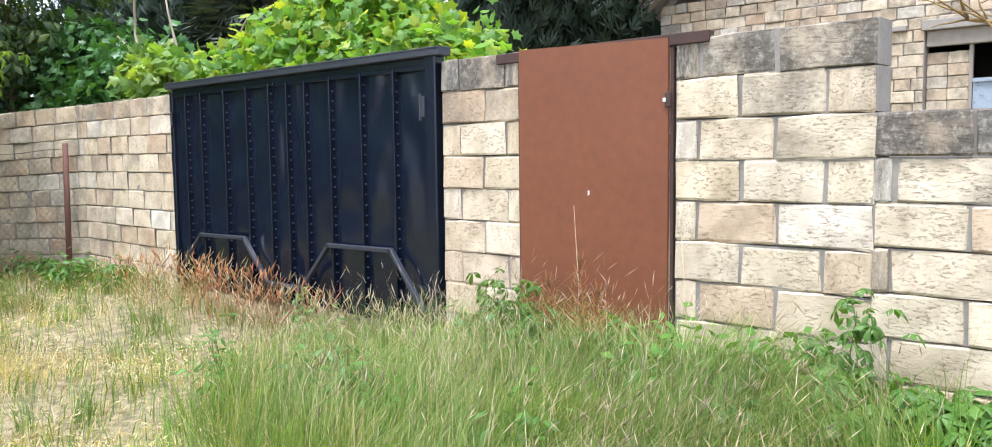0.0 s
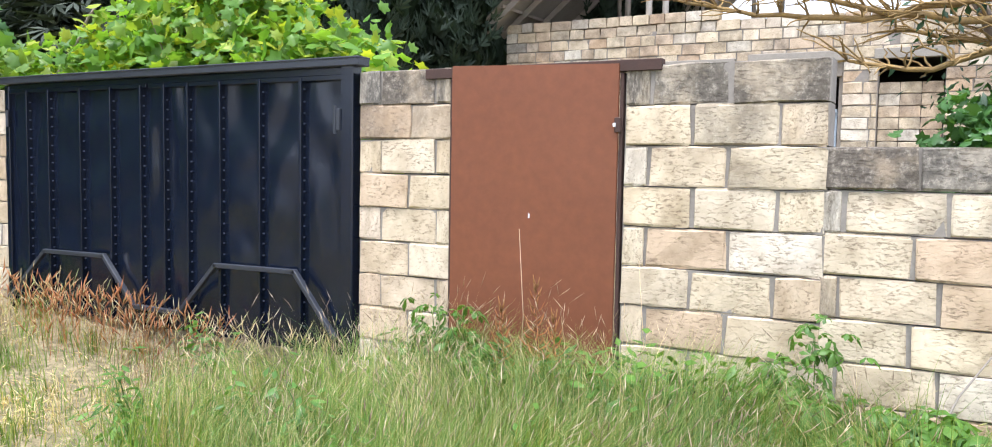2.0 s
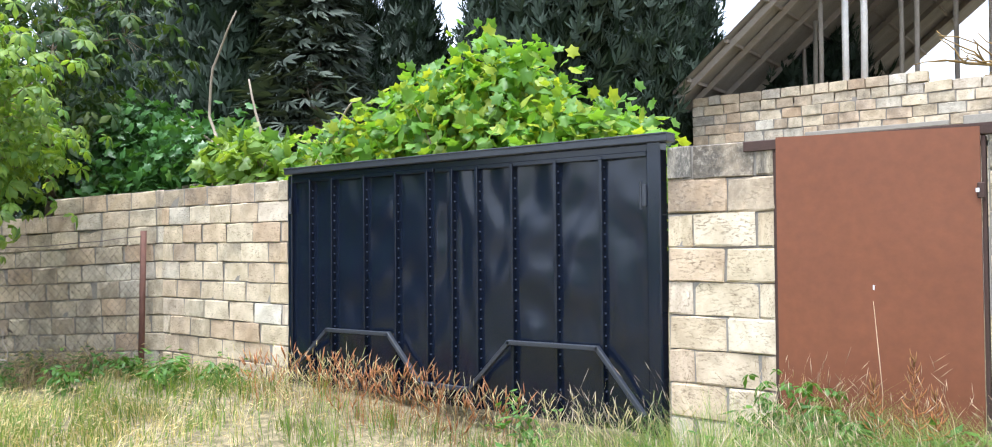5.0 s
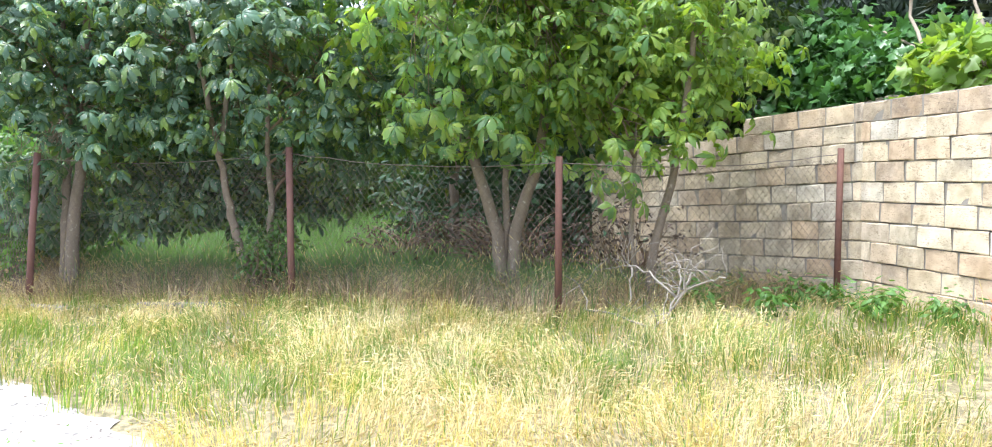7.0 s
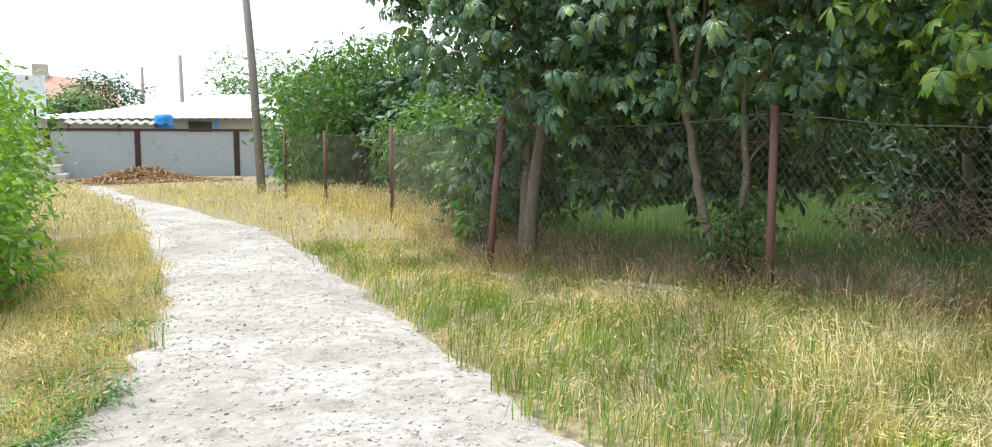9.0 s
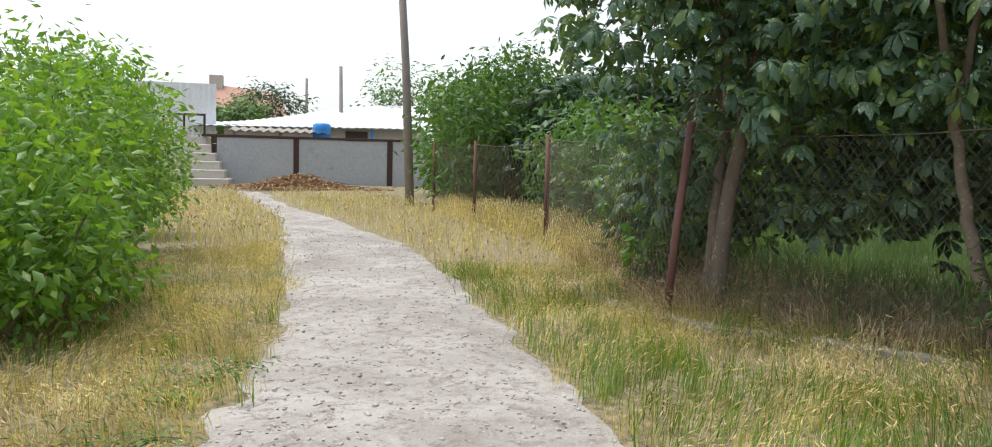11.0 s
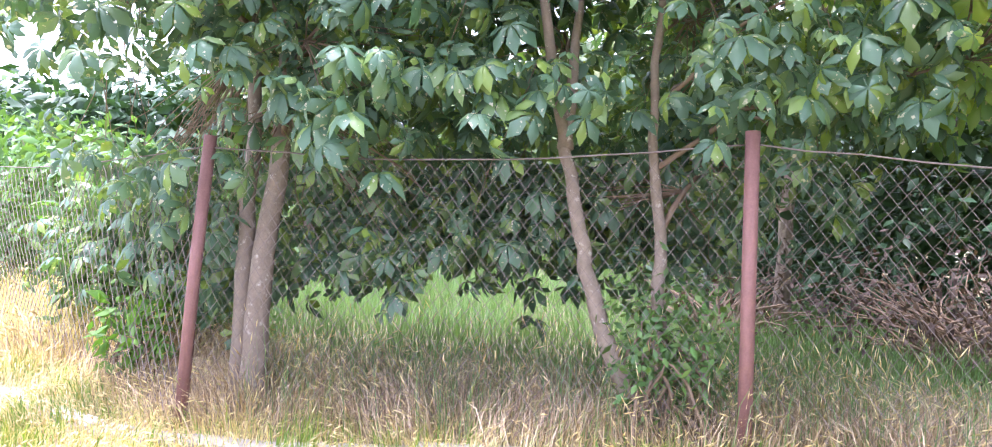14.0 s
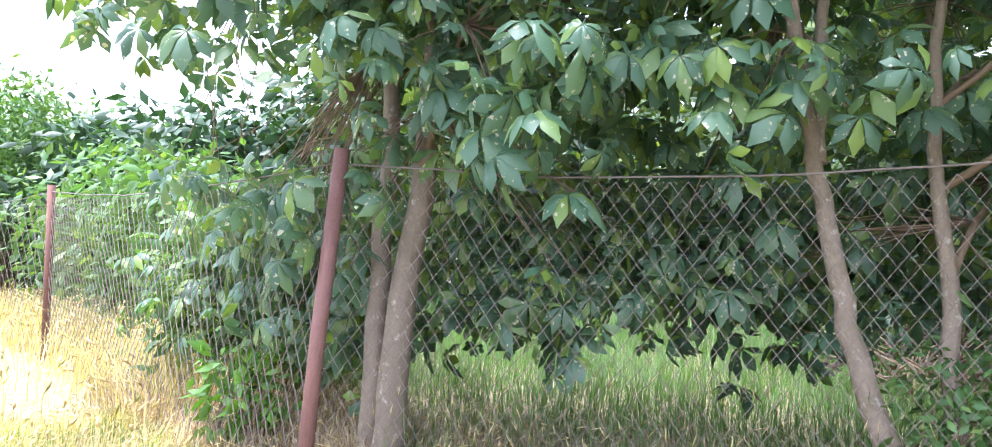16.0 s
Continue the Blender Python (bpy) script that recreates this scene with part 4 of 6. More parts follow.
def conifers():
    for i, (x, y, rad, h, kind, tone) in enumerate([(-13.2, 10.6, 1.55, 9.5, "cypress", 0), (-15.8, 10.2, 1.7, 9.0, "pine", 1), (-8.6, 11.2, 1.3, 9.5, "cypress", 0), (-10.6, 14.6, 0.8, 8.5, "cypress", 0), (-6.9, 19.0, 1.6, 9.0, "cypress", 0),
                                            (-11.5, 8.6, 1.2, 7.5, "pine", 1), (-13.4, 8.2, 1.5, 8.5, "cypress", 0), (-22.5, 10.8, 2.2, 9.5, "cypress", 0), (-28.5, 14.0, 2.3, 10.5, "cypress", 0), (-8.95, 14.4, 0.75, 8.5, "cypress", 0), (-14.6, 14.0, 1.4, 9.0, "cypress", 0), (-18.6, 10.5, 2.0, 9.0, "cypress", 0), (-9.7, 18.5, 1.3, 9.0, "cypress", 0), (-12.6, 15.5, 1.4, 9.0, "cypress", 0), (-15.0, 18.0, 1.5, 9.5, "cypress", 0), (-11.8, 17.2, 1.3, 9.0, "cypress", 0), (-9.9, 13.4, 1.0, 8.5, "cypress", 0), (-9.3, 16.6, 0.9, 8.5, "cypress", 0)]):
        r = random.Random(60 + i)
        root = new("cypress_tree" if kind == "cypress" else "conifer_tree")
        root.location = (x, y, 0)
        tagged(root, "tall dark green cypress" if kind == "cypress" else "shaggy grey-green conifer with thin drooping boughs", "tree")
        wood = Shape().tube([(0, 0, -0.1), (0.05, 0, h * 0.5), (0, 0.05, h * 0.95)], [0.16, 0.1, 0.02], 8)
        ends = []
        count = 640 if kind == "cypress" else 330
        for k in range(count):
            z = 0.6 + (h - 0.8) * (r.random() ** 0.9)
            w = z / h
            prof = rad * (0.75 + 0.3 * math.sin(w * 9 + i)) * (1 - w ** 3)
            a = r.uniform(0, 2 * math.pi)
            q = prof * (0.55 + 0.5 * r.random())
            ends.append((q * math.cos(a), q * math.sin(a), z))
            if k % 5 == 0:
                wood.tube(curve((0, 0, max(0.3, z - 0.5)), ends[-1], 0.04, r, 3, 0.05), taper(0.02, 0.006, 4), 4)
        child("trunk", wood.mesh("trunk", M["bark"], True), root)
        p, n, f = clump_points(ends, 15, (0.17, 0.17, 0.24), (0, 0, h * 0.3))
        if kind == "cypress":
            f = f * 0.5 + np.array([0, 0, 1.1])
            n = unit(np.stack([p[:, 0], p[:, 1], 0 * p[:, 0]], 1) + 1e-3) + rng.normal(size=p.shape) * 0.5
        child("foliage", leaf_cloud("foliage", "spray", p, n, f, rng.uniform(0.24, 0.46, len(p)), M[kind]), root)


def lichen_tree():
    """The spreading tree with orange lichen on its boughs and a leafy mound beneath."""
    r = random.Random(71)
    base = Vector((1.0, 7.4, 0.0))
    root = new("lichen_tree")
    root.location = base
    tagged(root, "old fruit tree whose bare boughs are orange with lichen", "tree")
    child("trunk", Shape().tube([Vector(p) - base for p in [(1.0, 7.4, -0.1), (0.8, 7.4, 0.9), (0.45, 7.45, 1.7), (0.1, 7.5, 2.25), (-0.2, 7.5, 2.9)]], [0.11, 0.1, 0.075, 0.055, 0.035], 9).mesh("trunk", M["bark"], True), root)
    boughs = [[(0.9, 7.2, 2.6), (0.3, 7.2, 2.35), (-0.35, 7.25, 2.12), (-0.9, 7.3, 2.22)], [(0.8, 7.4, 2.55), (0.0, 7.4, 2.62), (-0.8, 7.4, 2.55), (-1.6, 7.45, 2.62), (-2.2, 7.5, 2.78)],
              [(0.6, 7.3, 2.5), (-0.2, 7.35, 2.45), (-1.0, 7.35, 2.68), (-1.5, 7.4, 2.82)], [(0.9, 7.6, 2.3), (0.4, 7.5, 2.2), (-0.1, 7.5, 2.35), (-0.6, 7.5, 2.45)], [(0.5, 7.2, 2.9), (-0.2, 7.2, 2.75), (-1.0, 7.25, 2.9), (-1.6, 7.3, 3.1)]]
    for b in boughs:
        fine = []
        for a, c in zip(b, b[1:]):
            fine += [Vector(a).lerp(Vector(c), k / 4) + Vector((r.uniform(-1, 1), r.uniform(-1, 1), r.uniform(-1, 1))) * 0.022 for k in range(4)]
        fine.append(Vector(b[-1]))
        s = Shape().tube([p - base for p in fine], taper(0.036, 0.013, len(fine)), 7)
        for p in fine[2:]:
            for _ in range(4):
                e = p + Vector((r.uniform(-0.45, 0.05), r.uniform(-0.25, 0.25), r.uniform(-0.12, 0.3)))
                s.tube([q - base for q in curve(p, e, 0.05, r, 4, 0.08)], taper(0.009, 0.004, 5), 5)
        child("bough", s.mesh("bough", M["lichen"], True), root)
    ends = [(r.uniform(-0.4, 1.2), 7.5 + r.uniform(-0.4, 0.4), r.uniform(2.0, 3.0)) for _ in range(40)] + [(r.uniform(0.1, 2.4), 7.9 + r.uniform(-0.5, 0.6), r.uniform(1.7, 3.6)) for _ in range(190)]
    p, n, f = clump_points([Vector(e) - base for e in ends], 10, (0.15, 0.15, 0.13))
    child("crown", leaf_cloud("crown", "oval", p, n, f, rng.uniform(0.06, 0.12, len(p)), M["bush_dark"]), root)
    bush("ivy_mound", "dark glossy leafy shrub behind the low wall", [((0.45, 7.3, 1.4), (0.95, 0.6, 0.6)), ((1.5, 7.4, 1.5), (0.9, 0.6, 0.7)), ((0.2, 7.2, 1.1), (0.75, 0.6, 0.75))], "lobed", 0.095, M["ivy"], 620, 13, 72, 12, 0.12)


chestnuts()
bushes()
vines()
conifers()
lichen_tree()


# ---- grasses and weeds ----
def scatter(n, x0, x1, y0, y1, keep):
    """n places in a rectangle, thinned by keep(x, y) in 0..1."""
    out = []
    got = 0
    while got < n:
        x, y = rng.uniform(x0, x1, n), rng.uniform(y0, y1, n)
        k = keep(x, y) > rng.uniform(0, 1, n)
        out.append(np.stack([x[k], y[k]], 1))
        got += int(k.sum())
        if len(out) > 60:
            break
    return np.concatenate(out)[:n]


def tufts(p, n, spread):
    """Draw places together into tufts."""
    c = p[rng.integers(0, len(p), max(1, len(p) // n))]
    return c[rng.integers(0, len(c), len(p))] + rng.normal(size=p.shape) * spread


def blades(name, label, places, height, width, lean, mat, heads=0.0, head_size=(0.05, 0.006), head_mat=None, category="grass"):
    """Grass as bent blades, some of them stalks that carry an ear."""
    n = len(places)
    z = ground_zs(places[:, 0], places[:, 1])
    base = np.stack([places[:, 0], places[:, 1], z - 0.01], 1)
    h = height * rng.uniform(0.55, 1.25, n) if np.isscalar(height) else height * rng.uniform(0.6, 1.2, n)
    if n > 2000:
        h = h * (0.62 + 0.76 * patches(places[:, 0], places[:, 1], 2.3, 21.0))
        flow = patches(places[:, 0], places[:, 1], 1.1, 33.0) * 14.0
        a = flow + rng.normal(size=n) * 0.9
    else:
        a = rng.uniform(0, 2 * np.pi, n)
    bend = np.stack([np.cos(a), np.sin(a), np.zeros(n)], 1) * (h * rng.uniform(0.1, 1.0, n) * lean)[:, None]
    b = rng.uniform(0, 2 * np.pi, n)
    side = np.stack([np.cos(b), np.sin(b), np.zeros(n)], 1) * (width * rng.uniform(0.6, 1.3, n) * 0.5)[:, None]
    up = np.array([0, 0, 1.0])
    mid = base + bend * 0.32 + up * (h * 0.58)[:, None]
    tip = base + bend + up * (h * (1 - 0.25 * lean))[:, None]
    v = np.stack([base - side, base + side, mid - side * 0.8, mid + side * 0.8, tip], 1).reshape(-1, 3)
    f = np.array([(0, 1, 3), (0, 3, 2), (2, 3, 4)])[None] + (np.arange(n) * 5)[:, None, None]
    ob = new(name, tri_mesh(name, v, f.reshape(-1, 3), mat))
    tagged(ob, label, category, kind="stuff")
    if heads > 0:
        k = rng.uniform(0, 1, n) < heads
        t, d = tip[k], unit(tip[k] - mid[k])
        s = unit(np.cross(d, rng.normal(size=d.shape)))
        w = np.cross(d, s)
        L, R = head_size[0] * rng.uniform(0.7, 1.3, len(t))[:, None], head_size[1]
        c = t + d * L * 0.4
        hv = np.stack([t - d * 0.005, c + s * R, c - s * 0.5 * R + w * 0.87 * R, c - s * 0.5 * R - w * 0.87 * R, t + d * L], 1).reshape(-1, 3)
        hf = np.array([(0, 2, 1), (0, 3, 2), (0, 1, 3), (1, 2, 4), (2, 3, 4), (3, 1, 4)])[None] + (np.arange(len(t)) * 5)[:, None, None]
        ob = new("grass_ears", tri_mesh("grass_ears", hv, hf.reshape(-1, 3), head_mat or mat))
        tagged(ob, label + ", ripe ears", category, kind="stuff")


PTS_A = np.array([tuple(along(EDGE_A, i / 110)) for i in range(111)])
PTS_B = np.array([tuple(along(EDGE_B, i / 110)) for i in range(111)])
RING = np.concatenate([PTS_A, PTS_B[::-1]])


def edge_dist(x, y):
    """Metres off the path's nearer edge (negative: on the path)."""
    inside = np.zeros(len(x), bool)
    best = np.full(len(x), 1e9)
    for (ax, ay), (bx, by) in zip(RING, np.roll(RING, -1, axis=0)):
        if (ay > by) != (ay < by):
            cross = ((ay > y) != (by > y)) & (x < (bx - ax) * (y - ay) / (by - ay) + ax)
            inside ^= cross
        t = np.clip(((x - ax) * (bx - ax) + (y - ay) * (by - ay)) / ((bx - ax) ** 2 + (by - ay) ** 2 + 1e-9), 0, 1)
        best = np.minimum(best, (x - ax - t * (bx - ax)) ** 2 + (y - ay - t * (by - ay)) ** 2)
    d = np.sqrt(best)
    return np.where(inside, -d, d)


FENCE = np.array([(p[1], p[2]) for p in POSTS])


def fence_side(x, y):
    """Metres to the garden side of the fence line (negative: on the path side)."""
    best = np.full(len(x), 1e9)
    sign = np.zeros(len(x))
    for (ax, ay), (bx, by) in zip(FENCE, FENCE[1:]):
        dx, dy = bx - ax, by - ay
        l = math.hypot(dx, dy)
        t = np.clip(((x - ax) * dx + (y - ay) * dy) / (l * l), 0, 1)
        d = np.hypot(x - ax - t * dx, y - ay - t * dy)
        s = np.sign(dx * (y - ay) - dy * (x - ax))
        k = d < best
        best, sign = np.where(k, d, best), np.where(k, s, sign)
    return -sign * best


def patches(x, y, scale, seed):
    return np.array([noise.noise((float(a) * scale, float(b) * scale, seed)) for a, b in zip(x, y)]) * 0.5 + 0.5


def field():
    def fence_verge(x, y):
        return (x < -7.2) & (fence_side(x, y) < -1.2) & (y > np.interp(-x, [8.0, 13.0, 20.0], [-3.4, -7.4, -14.0]))

    def off_path(x, y):
        d = edge_dist(x, y)
        return np.clip((d + 0.05 + 0.5 * (patches(x, y, 2.6, 44.0) - 0.5)) / 0.2, 0, 1) * (y < 4.78)

    # dry straw-coloured ripe grass beside the path and before the gate
    def dry(x, y):
        d = edge_dist(x, y)
        k = np.clip((d + 0.05 + 0.5 * (patches(x, y, 2.6, 41.0) - 0.5)) / 0.2, 0, 1) * (y < 4.78) * (fence_side(x, y) < 0.2)
        k = k * np.clip(1.25 - 0.22 * d, 0.25, 1)
        right = np.clip((x + 3.6) / 1.6, 0, 1)
        lush = fence_verge(x, y) & (d < 1.3)
        return k * (0.35 + 0.65 * (patches(x, y, 0.9, 3.0) > 0.42)) * (1 - 0.8 * right) * np.where(lush, 0.42, 1.0)
    p = scatter(85000, -14, 1.5, -10, 4.7, dry)
    p = np.concatenate([p[::2], tufts(p[1::2], 12, 0.05)])
    p = p[(edge_dist(p[:, 0], p[:, 1]) > -0.22) & (p[:, 1] < 4.75)]
    low = np.where(p[:, 0] > -6.5, 0.13, 0.17)
    blades("grass", "ripe straw-coloured wild barley", p, low, 0.0045, 1.0, M["straw"], 0.35, (0.05, 0.0045), M["straw"])
    p = scatter(9000, -26, -13, -22, -4, lambda x, y: off_path(x, y) * (fence_side(x, y) < 0.3))
    blades("grass", "ripe straw-coloured wild barley", p, 0.32, 0.009, 0.6, M["straw"], 0.3, (0.08, 0.012), M["straw"])

    # green grass mixed through the verge
    def green(x, y):
        k = off_path(x, y) * (fence_side(x, y) < 0.0)
        lush = fence_verge(x, y)
        bare = np.clip((x + 7.2) / 0.8, 0, 1) * np.clip((-2.6 - x) / 0.8, 0, 1) * np.clip((4.9 - y) / 0.8, 0, 1)
        return k * np.where(lush, 1.0, 0.22 + 0.55 * (patches(x, y, 0.7, 8.0) > 0.45)) * (1 - 0.5 * bare) * np.where((x < -7.2) & ~lush & (fence_side(x, y) < -1.2), 0.3, 1.0)
    p = scatter(46000, -13.5, 1.5, -9, 4.7, green)
    p = np.concatenate([p[::2], tufts(p[1::2], 14, 0.045)])
    p = p[edge_dist(p[:, 0], p[:, 1]) > -0.25]
    blades("grass", "green meadow grass along the verge", p, 0.22, 0.006, 0.65, M["grass"], 0.05, (0.05, 0.005), M["straw"])

    # long straw beaten flat between the path and the fence
    p = scatter(5200, -10.2, -4.2, -0.6, 2.9, lambda x, y: off_path(x, y) * (fence_side(x, y) < -0.2) * (patches(x, y, 0.8, 17.0) > 0.47))
    blades("grass", "long pale straw beaten down across the verge", tufts(p, 9, 0.08), 0.32, 0.0042, 1.5, M["straw"], 0.3, (0.06, 0.004), M["straw"])
    # tall grass before the door
    def tall(x, y):
        return np.clip(1.15 - ((x + 1.7) / 2.1) ** 2 - ((y - 3.55) / 1.2) ** 2, 0, 1) * off_path(x, y)
    p = scatter(26000, -4.6, 0.6, 2.2, 4.72, tall)
    p = np.concatenate([p[::3], tufts(p[1::2], 16, 0.05)])
    p = p[p[:, 1] < 4.75]
    blades("grass", "tall green grass in front of the door", p, 0.5, 0.0036, 0.75, M["grass"])
    p = scatter(3000, -4.6, -0.2, 2.2, 4.7, tall)
    p = np.concatenate([p[::2], np.minimum(tufts(p[1::2], 22, 0.07), [9, 4.7])])
    blades("grass", "tall pale seeding grass stalks", p, 0.58, 0.0022, 0.6, M["straw"], 0.5, (0.08, 0.002), M["hay"])
    # dry stalks and russet weeds at the foot of the gate
    p = scatter(700, -7.2, -3.4, 3.9, 4.66, lambda x, y: 0.2 + 0.8 * (patches(x, y, 1.4, 5.0) > 0.4))
    p = np.minimum(tufts(p, 12, 0.06), [9, 4.7])
    blades("grass", "tall dry grass at the foot of the gate", p, 0.38, 0.003, 0.5, M["hay"], 0.7, (0.10, 0.0035), M["straw"])
    p = scatter(340, -7.0, -4.6, 4.1, 4.65, lambda x, y: patches(x, y, 1.6, 15.0) > 0.45)
    p = np.minimum(tufts(p, 14, 0.07), [9, 4.7])
    blades("russet_weeds", "rust-red dock stalks in seed", p, 0.36, 0.003, 0.5, M["dock"], 0.95, (0.12, 0.0065), M["dock"], "weed")

    # along both sides of the fence: long bleached and brown grass
    def foot(x, y):
        s = fence_side(x, y)
        return np.exp(-((s - 0.45) / 0.7) ** 2) * np.clip((s + 0.3) / 0.35, 0.0, 1) * (y < 4.5)
    p = scatter(25000, -14.5, -8.8, -5.5, 4.4, foot)
    blades("grass", "long bleached grass tangled in the fence", p, 0.34, 0.0048, 1.0, M["hay"], 0.12, (0.08, 0.004), M["straw"])
    p = scatter(8000, -22, -13.5, -12, -4, foot)
    blades("grass", "long bleached grass tangled in the fence", p, 0.5, 0.008, 0.8, M["straw"], 0.1, (0.1, 0.01), M["straw"])
    p = scatter(2600, -12.8, -9.0, -3.2, 3.0, foot)
    blades("grass", "tall green seeding grass by the fence", p, 0.5, 0.004, 0.4, M["lawn"], 0.3, (0.08, 0.0035), M["straw"])

    # lush grass inside the garden
    def lawn(x, y):
        return np.clip((fence_side(x, y) - 1.1) / 0.8, 0, 1) * (y < 6)
    p = scatter(34000, -19, -9.5, -6, 5.0, lawn)
    blades("grass", "lush shaded grass in the garden", p, 0.36, 0.006, 0.6, M["lawn"])
    p = scatter(12000, -29, -18.5, -9, 8.0, lawn)
    blades("grass", "lush sunlit grass deep in the garden", p, 0.45, 0.018, 0.5, M["lawn"])


def weeds(name, label, centres, leaf, size, mat, per, spread, height, seed):
    """Low broad-leaved plants: stems with leaves, one mesh of foliage on its own stems."""
    r = random.Random(seed)
    for cx, cy in centres:
        z0 = ground_z(cx, cy)
        root = new(name)
        root.location = (cx, cy, z0)
        tagged(root, label, "plant")
        s = Shape()
        tips = []
        for _ in range(7):
            e = (r.uniform(-1, 1) * spread, r.uniform(-0.7, 0.4) * spread, height * r.uniform(0.45, 1.05))
            path = curve((r.uniform(-0.04, 0.04), r.uniform(-0.04, 0.04), -0.02), e, 0.18, r, 4, 0.05)
            s.tube(path, taper(0.005, 0.002, len(path)), 4)
            tips += path[1:]
        tagged(child("stem_tangle", s.mesh("stem_tangle", M["weed"], True), root), kind="stuff")
        p, n, f = clump_points(tips, per, (0.07, 0.06, 0.05), None, 1.1, 0.1)
        child("foliage", leaf_cloud("foliage", leaf, p, n, f, rng.uniform(0.7, 1.25, len(p)) * size, mat), root)


def low_plants():
    weeds("bramble", "leafy green bramble at the foot of the wall", [(-2.65, 4.2), (-2.3, 4.3), (-1.95, 4.3), (-1.7, 4.4), (-1.55, 4.25), (-1.35, 4.5), (-1.2, 4.3), (-1.0, 4.55), (-0.9, 4.4)], "oval", 0.105, M["weed"], 4, 0.24, 0.38, 81)
    weeds("elder_seedling", "light green elder seedling in front of the door", [(-2.6, 4.4), (-2.4, 4.3), (-0.75, 4.62)], "palmate5", 0.12, M["weed"], 5, 0.14, 0.55, 82)
    weeds("broadleaf_weed", "bright green broad-leaved weed below the block wall", [(-0.75, 4.35), (-0.4, 4.3), (-0.1, 4.25), (0.2, 4.3), (-0.55, 4.05), (0.5, 4.2), (0.05, 4.0), (-0.25, 4.55), (0.8, 4.35), (0.25, 4.55), (-0.85, 4.1), (0.55, 4.5)], "palmate5", 0.24, M["weed"], 2, 0.2, 0.24, 83)
    weeds("nettle", "low green weeds along the block wall", [(-7.8, 4.45), (-8.5, 4.35), (-9.0, 4.2), (-9.4, 4.1), (-9.8, 3.7), (-8.2, 4.1), (-8.8, 3.5), (-9.2, 3.0), (-9.6, 3.3)], "oval", 0.09, M["weed"], 4, 0.24, 0.25, 84)
    weeds("meadow_weed", "pale green weed standing in the tall grass", [(-3.1, 3.4), (-3.6, 3.2), (-4.1, 4.2), (-2.5, 3.3), (-1.4, 3.3)], "oval", 0.07, M["weed"], 4, 0.2, 0.45, 85)
    weeds("creeping_weed", "low grey-green weed creeping over the bare path edge", [(-6.0, -1.3), (-6.3, -1.6), (-8.0, -4.95), (-8.4, -5.1), (-7.3, -4.5), (-6.9, -4.0), (-6.5, -3.8), (-7.15, -4.1), (-6.75, -4.2), (-6.2, -3.7)], "oval", 0.034, M["weed"], 12, 0.34, 0.05, 86)
    r = random.Random(9)
    root = new("dry_twig")
    root.location = (-0.15, 4.55, 0.1)
    tagged(root, "thin pale dry twig leaning on the block wall", "twig")
    child("stem", Shape().tube([(-0.1, 0, -0.05), (-0.02, 0.05, 0.15), (0.05, 0.12, 0.32), (0.17, 0.19, 0.5), (0.19, 0.2, 0.58)], [0.006, 0.006, 0.005, 0.004, 0.003], 5).mesh("stem", M["dead"], True), root)
    # dry dock stalks by the door
    for x, y, h in ((-1.98, 4.3, 0.72), (-2.15, 4.25, 0.6), (-1.9, 4.35, 0.55), (-2.2, 4.55, 0.95), (-1.5, 4.5, 0.85)):
        root = new("dock_stalk")
        root.location = (x, y, ground_z(x, y))
        tagged(root, "dry reddish seeding stalk by the door", "weed")
        s = Shape().tube([(0, 0, -0.02), (0.02, 0.01, h * 0.5), (-0.02, 0.02, h)], [0.003, 0.0022, 0.0014], 5)
        if h < 0.8:
            for k in range(26):
                z = h * (0.45 + 0.55 * k / 26)
                a = k * 2.4
                l = 0.09 * (1.15 - k / 26)
                s.tube([(0, 0.01, z), (l * math.cos(a) * 0.6, l * math.sin(a) * 0.6, z + 0.02), (l * math.cos(a), l * math.sin(a), z + 0.06)], [0.002, 0.005, 0.001], 4)
        child("stem", s.mesh("stem", M["dock"] if h < 0.8 else M["hay"], True), root)


